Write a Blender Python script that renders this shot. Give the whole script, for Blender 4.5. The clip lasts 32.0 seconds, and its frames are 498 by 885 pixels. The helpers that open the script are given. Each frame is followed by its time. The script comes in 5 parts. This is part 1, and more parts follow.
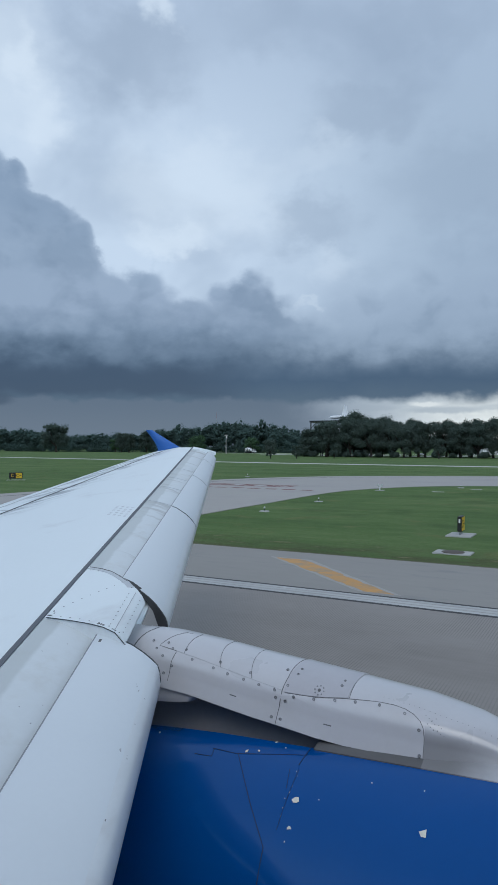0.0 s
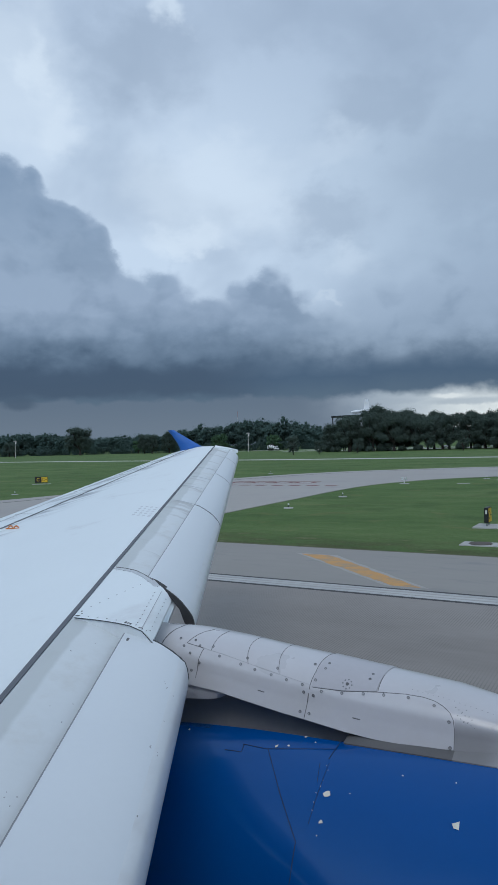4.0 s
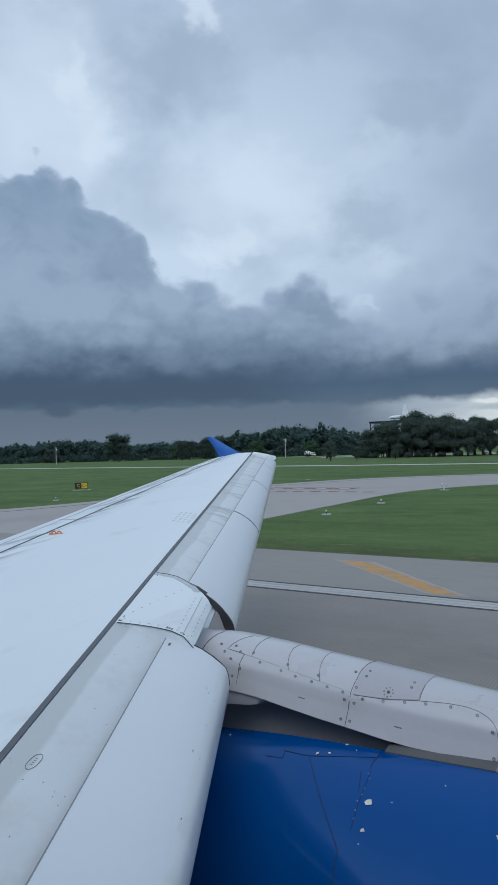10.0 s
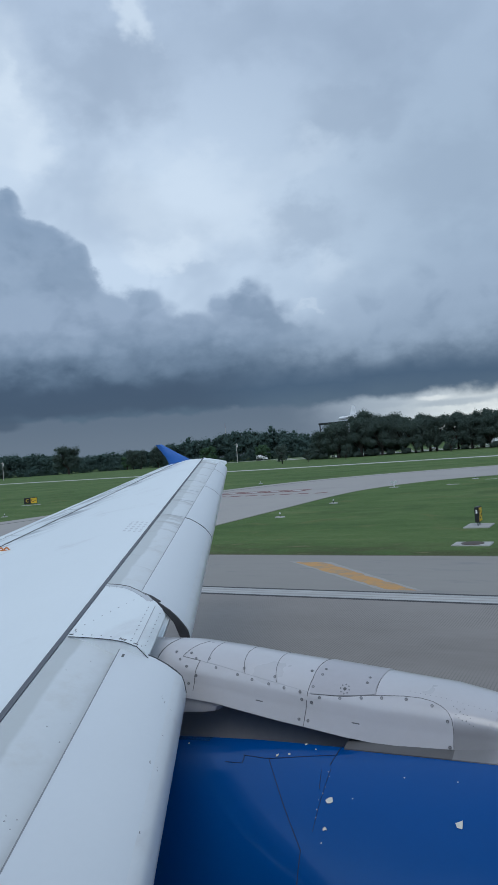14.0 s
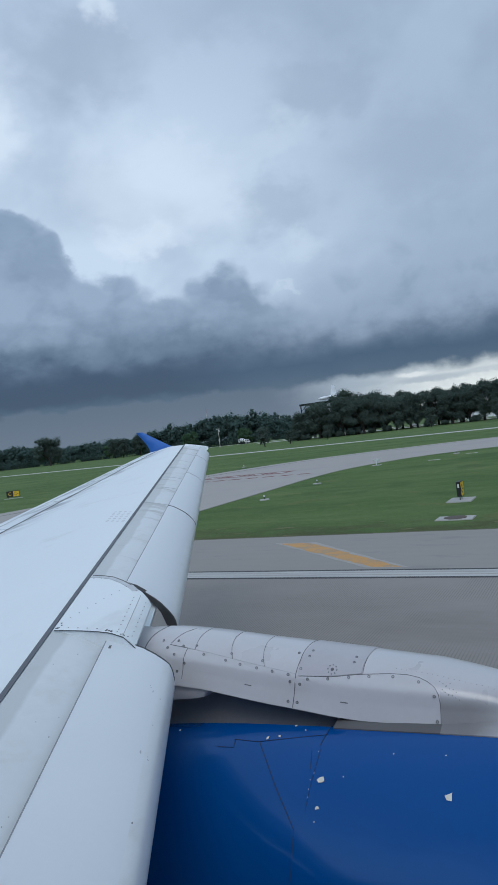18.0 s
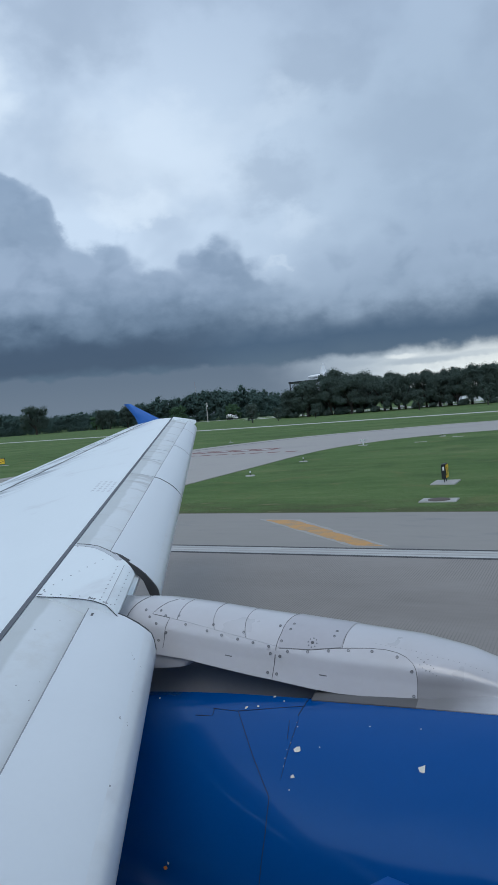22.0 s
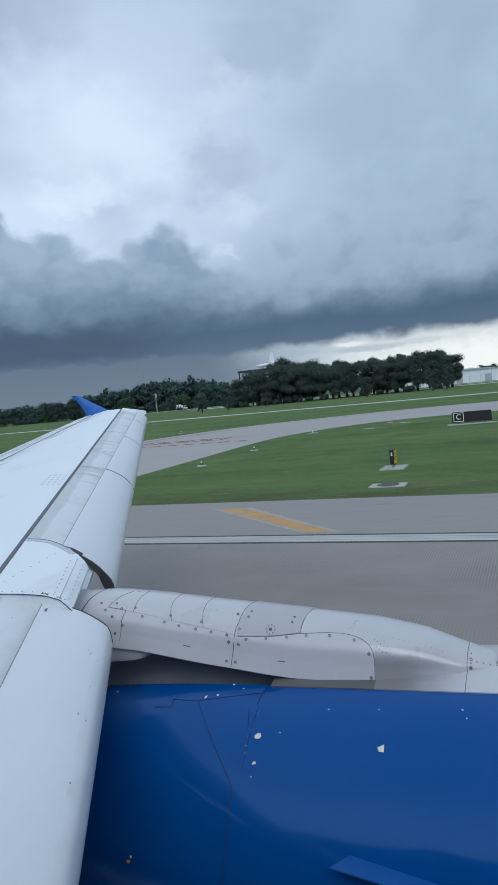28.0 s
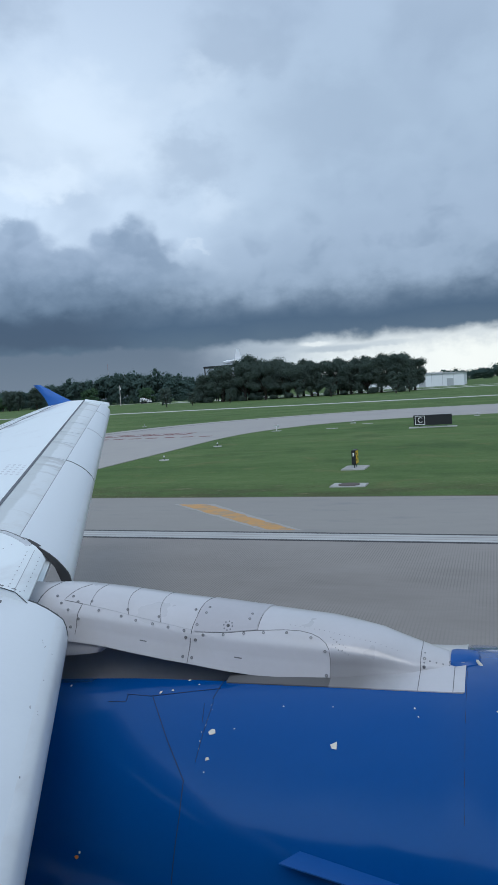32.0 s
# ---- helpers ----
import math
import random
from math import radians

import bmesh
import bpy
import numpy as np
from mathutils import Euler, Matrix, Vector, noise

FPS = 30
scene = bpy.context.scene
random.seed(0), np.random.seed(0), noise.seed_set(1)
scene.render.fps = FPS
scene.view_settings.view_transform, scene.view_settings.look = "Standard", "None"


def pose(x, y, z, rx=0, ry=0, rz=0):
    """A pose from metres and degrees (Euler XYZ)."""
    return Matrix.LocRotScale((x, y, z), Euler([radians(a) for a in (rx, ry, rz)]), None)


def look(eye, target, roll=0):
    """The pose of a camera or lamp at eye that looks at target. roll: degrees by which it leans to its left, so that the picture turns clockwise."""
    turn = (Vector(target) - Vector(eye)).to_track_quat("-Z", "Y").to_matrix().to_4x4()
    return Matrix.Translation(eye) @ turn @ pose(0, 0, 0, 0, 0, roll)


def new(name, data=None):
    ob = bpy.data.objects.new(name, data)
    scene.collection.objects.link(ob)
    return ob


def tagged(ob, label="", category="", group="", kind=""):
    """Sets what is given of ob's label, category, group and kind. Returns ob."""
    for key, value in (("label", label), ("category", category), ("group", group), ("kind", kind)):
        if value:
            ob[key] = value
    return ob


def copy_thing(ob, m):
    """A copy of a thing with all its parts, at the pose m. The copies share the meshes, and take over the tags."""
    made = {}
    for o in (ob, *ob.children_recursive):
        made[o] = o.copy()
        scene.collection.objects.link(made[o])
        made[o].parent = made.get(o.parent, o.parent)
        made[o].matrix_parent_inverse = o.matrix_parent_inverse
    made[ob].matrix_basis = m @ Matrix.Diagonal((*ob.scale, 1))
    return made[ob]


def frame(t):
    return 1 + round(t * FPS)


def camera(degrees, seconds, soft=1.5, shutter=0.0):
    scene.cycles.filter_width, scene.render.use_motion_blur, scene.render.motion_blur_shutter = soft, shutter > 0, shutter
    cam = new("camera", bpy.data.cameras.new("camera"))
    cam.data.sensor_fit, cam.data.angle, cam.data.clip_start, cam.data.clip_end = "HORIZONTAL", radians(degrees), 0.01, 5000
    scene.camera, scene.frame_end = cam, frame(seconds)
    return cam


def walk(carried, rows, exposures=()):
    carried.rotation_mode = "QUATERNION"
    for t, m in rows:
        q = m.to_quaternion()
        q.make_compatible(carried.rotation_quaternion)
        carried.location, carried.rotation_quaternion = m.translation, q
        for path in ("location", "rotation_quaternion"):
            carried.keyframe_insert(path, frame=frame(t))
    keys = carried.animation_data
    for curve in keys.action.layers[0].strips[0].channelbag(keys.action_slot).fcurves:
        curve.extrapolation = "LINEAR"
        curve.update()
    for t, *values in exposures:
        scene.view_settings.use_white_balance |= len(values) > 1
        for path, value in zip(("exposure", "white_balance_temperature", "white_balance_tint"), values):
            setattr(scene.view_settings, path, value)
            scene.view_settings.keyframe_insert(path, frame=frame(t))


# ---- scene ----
cam = camera(40.0, 32.0)
PATH = [
    (0, (-0.008, 0.019, 4.531), (-0.959, 1.778, 4.543), 0.1),
    (0.5, (-0.001, 0.032, 4.524), (-0.938, 1.798, 4.491), -1.1),
    (1, (0.003, 0.035, 4.52), (-0.91, 1.814, 4.499), -1.0),
    (1.5, (0.003, 0.029, 4.517), (-0.96, 1.781, 4.509), -1.1),
    (2, (0.002, 0.005, 4.531), (-1.013, 1.728, 4.533), -0.8),
    (2.5, (-0.007, 0.011, 4.527), (-1.063, 1.71, 4.526), -1.0),
    (3, (0.004, 0.012, 4.527), (-1.018, 1.731, 4.521), -1.0),
    (3.5, (0.004, 0.023, 4.522), (-1.007, 1.749, 4.524), -1.4),
    (5.5, (0.008, 0.022, 4.52), (-1.008, 1.745, 4.536), -2.3),
    (6, (0.005, 0.016, 4.521), (-1.014, 1.736, 4.54), -2.3),
    (6.5, (0.004, 0.023, 4.513), (-1.011, 1.747, 4.532), -2.3),
    (7, (0.006, 0.018, 4.519), (-1.002, 1.745, 4.529), -2.2),
    (7.5, (0.005, 0.026, 4.515), (-1.004, 1.753, 4.519), -2.4),
    (8, (0.011, 0.035, 4.513), (-0.96, 1.783, 4.534), -3.0),
    (8.5, (0.005, 0.024, 4.517), (-0.953, 1.779, 4.538), -3.2),
    (9, (0.011, 0.013, 4.512), (-0.986, 1.747, 4.536), -2.7),
    (9.5, (-0.001, -0.002, 4.522), (-1.076, 1.685, 4.539), -1.8),
    (10, (0.008, -0.018, 4.53), (-1.091, 1.652, 4.557), -1.8),
    (10.5, (0.006, 0.01, 4.519), (-1.066, 1.697, 4.547), -1.7),
    (11, (0.004, 0.014, 4.518), (-1.058, 1.709, 4.561), -2.0),
    (11.5, (0.003, 0.003, 4.519), (-1.074, 1.688, 4.554), -2.4),
    (12, (0.013, -0.003, 4.525), (-1.07, 1.678, 4.552), -3.3),
    (12.5, (0.013, 0.014, 4.512), (-1.04, 1.714, 4.541), -3.4),
    (13, (0.011, 0.026, 4.513), (-0.987, 1.759, 4.547), -3.6),
    (13.5, (0.019, 0.013, 4.514), (-0.965, 1.754, 4.553), -3.8),
    (15.5, (0.025, 0.045, 4.498), (-0.943, 1.795, 4.493), -7.4),
    (16, (0.026, 0.043, 4.506), (-0.944, 1.792, 4.491), -7.7),
    (16.5, (0.035, 0.051, 4.499), (-0.929, 1.803, 4.486), -7.1),
    (17, (0.019, 0.048, 4.513), (-0.948, 1.799, 4.518), -7.0),
    (17.5, (0.023, 0.062, 4.509), (-0.892, 1.84, 4.509), -7.2),
    (18, (0.034, 0.044, 4.523), (-0.901, 1.811, 4.506), -6.7),
    (18.5, (0.014, 0.045, 4.519), (-0.885, 1.83, 4.459), -7.1),
    (19, (0.026, 0.06, 4.491), (-0.882, 1.842, 4.444), -7.7),
    (19.5, (0.013, 0.046, 4.49), (-0.994, 1.774, 4.467), -6.2),
    (20, (0.029, 0.057, 4.495), (-0.959, 1.795, 4.469), -6.2),
    (20.5, (0.019, 0.041, 4.488), (-0.952, 1.789, 4.449), -5.5),
    (21, (0.029, 0.048, 4.496), (-0.944, 1.795, 4.449), -5.8),
    (21.5, (0.012, 0.038, 4.493), (-1.021, 1.749, 4.443), -5.9),
    (22, (0.023, 0.049, 4.504), (-0.885, 1.828, 4.414), -4.7),
    (22.5, (0.002, 0.042, 4.512), (-0.938, 1.806, 4.436), -4.8),
    (23, (0.037, 0.063, 4.509), (-0.874, 1.841, 4.424), -5.7),
    (23.5, (0.029, 0.077, 4.497), (-0.835, 1.878, 4.402), -5.6),
    (24, (0.03, 0.068, 4.498), (-0.833, 1.87, 4.39), -5.3),
    (24.5, (0.001, 0.072, 4.495), (-0.855, 1.875, 4.368), -4.9),
    (25, (0.013, 0.07, 4.484), (-0.87, 1.861, 4.365), -5.3),
    (25.5, (0.019, 0.064, 4.518), (-0.811, 1.878, 4.376), -5.3),
    (27.5, (0.008, 0.066, 4.48), (-0.782, 1.9, 4.361), -5.5),
    (28, (-0.008, 0.062, 4.495), (-0.787, 1.899, 4.362), -5.7),
    (28.5, (-0.005, 0.068, 4.499), (-0.717, 1.93, 4.339), -4.4),
    (29, (0.012, 0.072, 4.511), (-0.674, 1.943, 4.339), -5.2),
    (29.5, (0.008, 0.074, 4.502), (-0.659, 1.952, 4.333), -4.7),
    (30, (0.017, 0.085, 4.508), (-0.683, 1.951, 4.347), -5.4),
    (30.5, (0.007, 0.077, 4.513), (-0.593, 1.977, 4.34), -4.8),
    (31, (0.009, 0.084, 4.519), (-0.624, 1.973, 4.346), -4.9),
    (31.5, (0.018, 0.067, 4.519), (-0.665, 1.94, 4.359), -5.0),
    (32, (-0.012, 0.068, 4.493), (-0.692, 1.942, 4.341), -3.6),
]
walk(cam, [(t, look(eye, target, roll)) for t, eye, target, roll in PATH],
     [(0.0, 0.08), (13.0, 0.06), (19.0, 0.12), (25.0, 0.19), (32.0, 0.27)])

# ---- light ----
def lin(r, g, b):
    """Linear colour of a display colour."""
    return tuple(((c / 255) / 12.92 if c < 10 else ((c / 255 + 0.055) / 1.055) ** 2.4) for c in (r, g, b))


world = bpy.data.worlds.new("storm_sky")
world.use_nodes = True
scene.world = world
WT = world.node_tree
WT.nodes.clear()


class Net:
    """Short hand for node trees."""

    def __init__(self, tree):
        self.tree = tree

    def node(self, kind, **values):
        n = self.tree.nodes.new(kind)
        for key, value in values.items():
            setattr(n, key, value)
        return n

    def put(self, socket, value):
        if isinstance(value, bpy.types.NodeSocket):
            self.tree.links.new(value, socket)
        elif isinstance(value, (tuple, list)) and len(value) == 3 and socket.type == "RGBA":
            socket.default_value = (*value, 1)
        else:
            socket.default_value = value

    def math(self, op, a, b=0.0, c=0.0, clamp=False):
        n = self.node("ShaderNodeMath", operation=op, use_clamp=clamp)
        for s, v in zip(n.inputs, (a, b, c)):
            self.put(s, v)
        return n.outputs[0]

    def span(self, x, a, b, lo=0.0, hi=1.0, smooth=True):
        n = self.node("ShaderNodeMapRange", interpolation_type="SMOOTHSTEP" if smooth else "LINEAR")
        for s, v in zip(n.inputs[:5], (x, a, b, lo, hi)):
            self.put(s, v)
        return n.outputs[0]

    def ramp(self, x, stops, mode="LINEAR"):
        n = self.node("ShaderNodeValToRGB")
        n.color_ramp.interpolation = mode
        els = n.color_ramp.elements
        while len(els) < len(stops):
            els.new(0.5)
        for e, (p, c) in zip(els, stops):
            e.position = p
            e.color = (*c, 1) if isinstance(c, tuple) else (c, c, c, 1)
        self.put(n.inputs[0], x)
        return n.outputs[0]

    def mix(self, f, a, b, kind="MIX"):
        n = self.node("ShaderNodeMix", data_type="RGBA", blend_type=kind)
        self.put(n.inputs[0], f)
        self.put(n.inputs[6], a)
        self.put(n.inputs[7], b)
        return n.outputs[2]

    def noise(self, vector, scale, detail=4.0, rough=0.55, distort=0.0):
        n = self.node("ShaderNodeTexNoise")
        self.put(n.inputs["Vector"], vector)
        for k, v in (("Scale", scale), ("Detail", detail), ("Roughness", rough), ("Distortion", distort)):
            n.inputs[k].default_value = v
        return n.outputs["Fac"]

    def vec(self, x, y, z):
        n = self.node("ShaderNodeCombineXYZ")
        for s, v in zip(n.inputs, (x, y, z)):
            self.put(s, v)
        return n.outputs[0]


W = Net(WT)
coord = W.node("ShaderNodeTexCoord").outputs["Generated"]
split = W.node("ShaderNodeSeparateXYZ")
W.put(split.inputs[0], coord)
dx, dy, dz = split.outputs
az = W.math("SUBTRACT", W.math("MULTIPLY", W.math("ARCTAN2", dx, dy), 57.29578), 1.2)
el = W.math("MULTIPLY", W.math("ARCSINE", dz), 57.29578)
flat = W.vec(W.math("MULTIPLY", az, 0.1), W.math("MULTIPLY", el, 0.14), 0.0)

# heights of the cumulus bank's top, by compass direction
TOPS = [(-90, 20), (-60, 21.4), (-50.5, 22.4), (-48.6, 21.9), (-46.8, 20.2), (-45, 19.2), (-43.0, 18.1), (-42.2, 16.8), (-41.2, 15.2), (-39, 14.5), (-37.0, 14.0), (-35.0, 12.7),
        (-33.4, 12.6), (-31.8, 13.2), (-30.2, 14.0), (-28.2, 14.0), (-27.0, 13.0), (-25.2, 11.3), (-21, 12.2), (-14, 15), (-6, 17), (4, 18), (40, 17)]
top = W.math("MULTIPLY", W.ramp(W.math("DIVIDE", W.math("ADD", az, 90.0), 130.0), [((a + 90) / 130, h / 30) for a, h in TOPS]), 30.0)
puff = W.math("SUBTRACT", W.noise(flat, 2.2, 4.0, 0.5), 0.5)
puff2 = W.math("SUBTRACT", W.noise(flat, 7.0, 5.0, 0.55), 0.5)
cell = W.node("ShaderNodeTexVoronoi", feature="SMOOTH_F1")
W.put(cell.inputs["Vector"], W.vec(W.math("ADD", W.math("MULTIPLY", az, 0.1), W.math("MULTIPLY", puff2, 0.12)), W.math("ADD", W.math("MULTIPLY", el, 0.12), W.math("MULTIPLY", puff, 0.15)), 0.0))
cell.inputs["Scale"].default_value = 4.2
cell.inputs["Smoothness"].default_value = 0.35
billow = W.math("SUBTRACT", 0.4, cell.outputs["Distance"])
edge = W.math("ADD", W.math("MULTIPLY", billow, 3.1), W.math("ADD", W.math("MULTIPLY", puff, 1.2), W.math("MULTIPLY", puff2, 2.0)))
soft = W.math("ADD", W.span(az, -42.5, -40.0, 0.45, 0.85), W.span(az, -27.5, -20.0, 0.0, 3.6))
over = W.math("SUBTRACT", W.math("ADD", top, edge), el)
bank = W.span(W.math("DIVIDE", over, soft), -1.0, 1.0)
warp_a = W.math("ADD", az, W.math("MULTIPLY", puff, 9.0))
warp_e = W.math("ADD", el, W.math("ADD", W.math("MULTIPLY", W.math("SUBTRACT", W.noise(flat, 3.1, 4.0), 0.5), 6.0), W.math("MULTIPLY", puff2, 1.6)))


def cloudlet(a, e, ra, re, hard=0.25):
    """How far a direction lies inside a ragged oval cloud."""
    u, v = W.math("DIVIDE", W.math("SUBTRACT", warp_a, a), ra), W.math("DIVIDE", W.math("SUBTRACT", warp_e, e), re)
    return W.span(W.math("SQRT", W.math("ADD", W.math("MULTIPLY", u, u), W.math("MULTIPLY", v, v))), 1.25, hard)


# upper overcast with slightly darker and brighter veils
big = W.noise(flat, 0.6, 4.0, 0.5, 0.4)
upper = W.mix(W.span(az, -36.0, -10.0), lin(194, 213, 234), lin(161, 182, 205))
upper = W.mix(W.span(el, 20.0, 34.0, 0.0, 0.8), upper, lin(166, 186, 211))
upper = W.mix(W.span(big, 0.46, 0.68, 0.0, 0.45), upper, lin(146, 166, 191))
for a, e, ra, re, k in ((-39.7, 29.6, 6.5, 4.0, 0.42), (-20.0, 26.2, 6.0, 3.0, 0.36), (-24.7, 18.0, 4.8, 2.6, 0.36), (-29, 32, 6, 3, 0.25), (-12, 20, 8, 4, 0.3), (-3, 26, 6, 4, 0.35), (-17, 31, 8, 2.6, 0.25)):
    upper = W.mix(W.math("MULTIPLY", cloudlet(a, e, ra, re), k), upper, lin(135, 154, 178))
for a, e, ra, re, k in ((-36.9, 33.5, 1.6, 2.4, 0.65), (-48.3, 28.0, 1.6, 2.0, 0.65), (-46.5, 24.5, 2.6, 2.5, 0.6), (-50.5, 27.5, 6.0, 7.0, 0.5), (-33.7, 20.5, 8.0, 4.6, 0.5), (-36, 16.6, 3.4, 1.6, 0.6), (-22.5, 14.8, 2.6, 1.8, 0.25), (-24, 23, 3, 2.2, 0.18)):
    upper = W.mix(W.math("MULTIPLY", cloudlet(a, e, ra, re), k), upper, lin(211, 227, 243))
# body of the bank: dark flat base, lighter puffed tops
lift = W.math("ADD", el, W.math("MULTIPLY", W.math("ADD", W.math("MULTIPLY", billow, 1.3), W.math("ADD", W.math("MULTIPLY", puff, 5.0), W.math("MULTIPLY", puff2, 2.0))), W.span(el, 5.0, 10.0, 0.3, 1.0)))
body = W.ramp(W.math("DIVIDE", lift, 22.0), [(0.14, lin(80, 101, 122)), (0.25, lin(65, 88, 114)), (0.32, lin(86, 107, 131)), (0.42, lin(118, 139, 164)), (0.54, lin(146, 166, 191)), (0.68, lin(146, 167, 192)), (0.98, lin(128, 151, 178))])
body = W.mix(W.math("MULTIPLY", cloudlet(-29.2, 12.0, 3.2, 1.5), 0.45), body, lin(97, 120, 147))
body = W.mix(W.math("MULTIPLY", cloudlet(-45.5, 15.5, 3.4, 2.6), 0.35), body, lin(105, 128, 154))
body = W.mix(W.math("MULTIPLY", W.span(az, -32.0, -22.0, 0.0, 0.65), W.span(lift, 5.8, 9.0)), body, lin(152, 172, 195))
body = W.mix(W.math("MULTIPLY", W.span(az, -27.0, -36.0, 0.0, 0.85), W.math("MULTIPLY", W.span(lift, 3.6, 4.6), W.span(lift, 7.4, 6.0))), body, lin(58, 77, 101))
shade = W.math("ADD", W.math("MULTIPLY", W.noise(W.vec(W.math("MULTIPLY", az, 0.1), W.math("MULTIPLY", el, 0.13), 3.7), 3.0, 3.0, 0.5, 0.3), 0.9), 0.05)
body = W.mix(W.math("MULTIPLY", W.span(shade, 0.5, 0.72, 0.0, 0.3), W.span(lift, 6.0, 9.0)), body, lin(101, 123, 149))
body = W.mix(W.math("MULTIPLY", W.span(shade, 0.5, 0.3, 0.0, 0.28), W.span(lift, 7.0, 10.0)), body, lin(152, 172, 196))
rim = W.span(over, 0.0, 1.4, 1.0, 0.0)
body = W.mix(W.math("MULTIPLY", rim, W.span(az, -27.0, -20.0, 0.28, 0.0)), body, lin(178, 197, 220))
sky = W.mix(bank, upper, body)
sky = W.mix(W.math("MULTIPLY", cloudlet(-24.9, 11.4, 1.5, 0.5, 0.1), 0.4), sky, lin(196, 212, 229))
# rain and the bright gap under the base
gap = W.ramp(W.math("DIVIDE", W.math("ADD", az, 50.0), 60.0), [(0.0, lin(86, 103, 124)), (0.38, lin(92, 108, 130)), (0.46, lin(132, 148, 166)), (0.54, lin(176, 189, 200)), (0.61, lin(212, 221, 225)), (0.76, lin(228, 234, 233)), (1.0, lin(224, 230, 228))])
gap = W.mix(W.span(W.math("ADD", el, W.math("MULTIPLY", puff2, 3.0)), 1.8, 4.0, 0.0, 0.5), gap, lin(152, 166, 182))
gap = W.mix(W.span(az, -28.0, -21.0, 1.0, 0.0), gap, W.mix(W.span(el, 0.0, 4.5), lin(100, 117, 136), lin(88, 105, 126)))
base = W.math("ADD", W.math("ADD", 3.85, W.span(az, -26.0, -6.0, 0.0, 0.1)), W.math("ADD", W.math("MULTIPLY", puff, 1.8), W.math("MULTIPLY", puff2, 0.9)))
under = W.span(W.math("DIVIDE", W.math("SUBTRACT", base, el), W.span(az, -32.0, -20.0, 0.22, 0.5)), -1.0, 1.0)
sky = W.mix(under, sky, gap)


def streak(a, e, ra, re, k):
    """A small flat cloud shred or slot near the horizon."""
    u = W.math("DIVIDE", W.math("ADD", W.math("SUBTRACT", az, a), W.math("MULTIPLY", puff, 1.5)), ra)
    v = W.math("DIVIDE", W.math("ADD", W.math("SUBTRACT", el, e), W.math("MULTIPLY", puff2, 0.6)), re)
    return W.span(W.math("SQRT", W.math("ADD", W.math("MULTIPLY", u, u), W.math("MULTIPLY", v, v))), 1.2, 0.45, 0.0, k)


for a, e, ra, re, k, tone in ((-49.9, 3.75, 1.5, 0.6, 0.85, lin(64, 83, 106)), (-13.6, 2.95, 3.4, 0.32, 0.7, lin(158, 172, 186)), (-9.5, 3.15, 2.6, 0.26, 0.5, lin(168, 181, 193)), (-15.0, 3.5, 1.5, 0.26, 0.85, lin(216, 224, 228)), (-19.5, 3.2, 2.2, 0.3, 0.4, lin(150, 164, 180))):
    sky = W.mix(streak(a, e, ra, re, k), sky, tone)
# dark cloud overhead, and a thinner, brighter overcast away from the storm
behind = W.math("MULTIPLY", W.span(dy, 0.35, -0.5), W.math("MULTIPLY", W.span(el, 2.0, 20.0), W.span(el, 62.0, 40.0)))
lightness = W.math("MULTIPLY", W.span(el, 46.0, 76.0, 1.0, 0.95), W.math("ADD", 1.0, W.math("MULTIPLY", behind, 0.9)))
clouds = W.mix(1.0, sky, W.vec(lightness, lightness, lightness), "MULTIPLY")
nishita = W.node("ShaderNodeTexSky", sky_type="NISHITA", sun_disc=False, sun_elevation=radians(51), sun_rotation=radians(160))
clear = W.mix(1.0, nishita.outputs[0], (0.1, 0.1, 0.1), "MULTIPLY")
back = W.node("ShaderNodeBackground")
W.put(back.inputs[0], W.mix(0.96, clear, clouds))
back.inputs[1].default_value = 1.0
WT.links.new(back.outputs[0], W.node("ShaderNodeOutputWorld").inputs[0])

sun = new("sun", bpy.data.lights.new("sun", "SUN"))
sun.data.energy, sun.data.angle, sun.data.color = 0.65, radians(30), (1.0, 0.97, 0.93)
sun.matrix_world = look((14, -38, 50), (0, 0, 0))


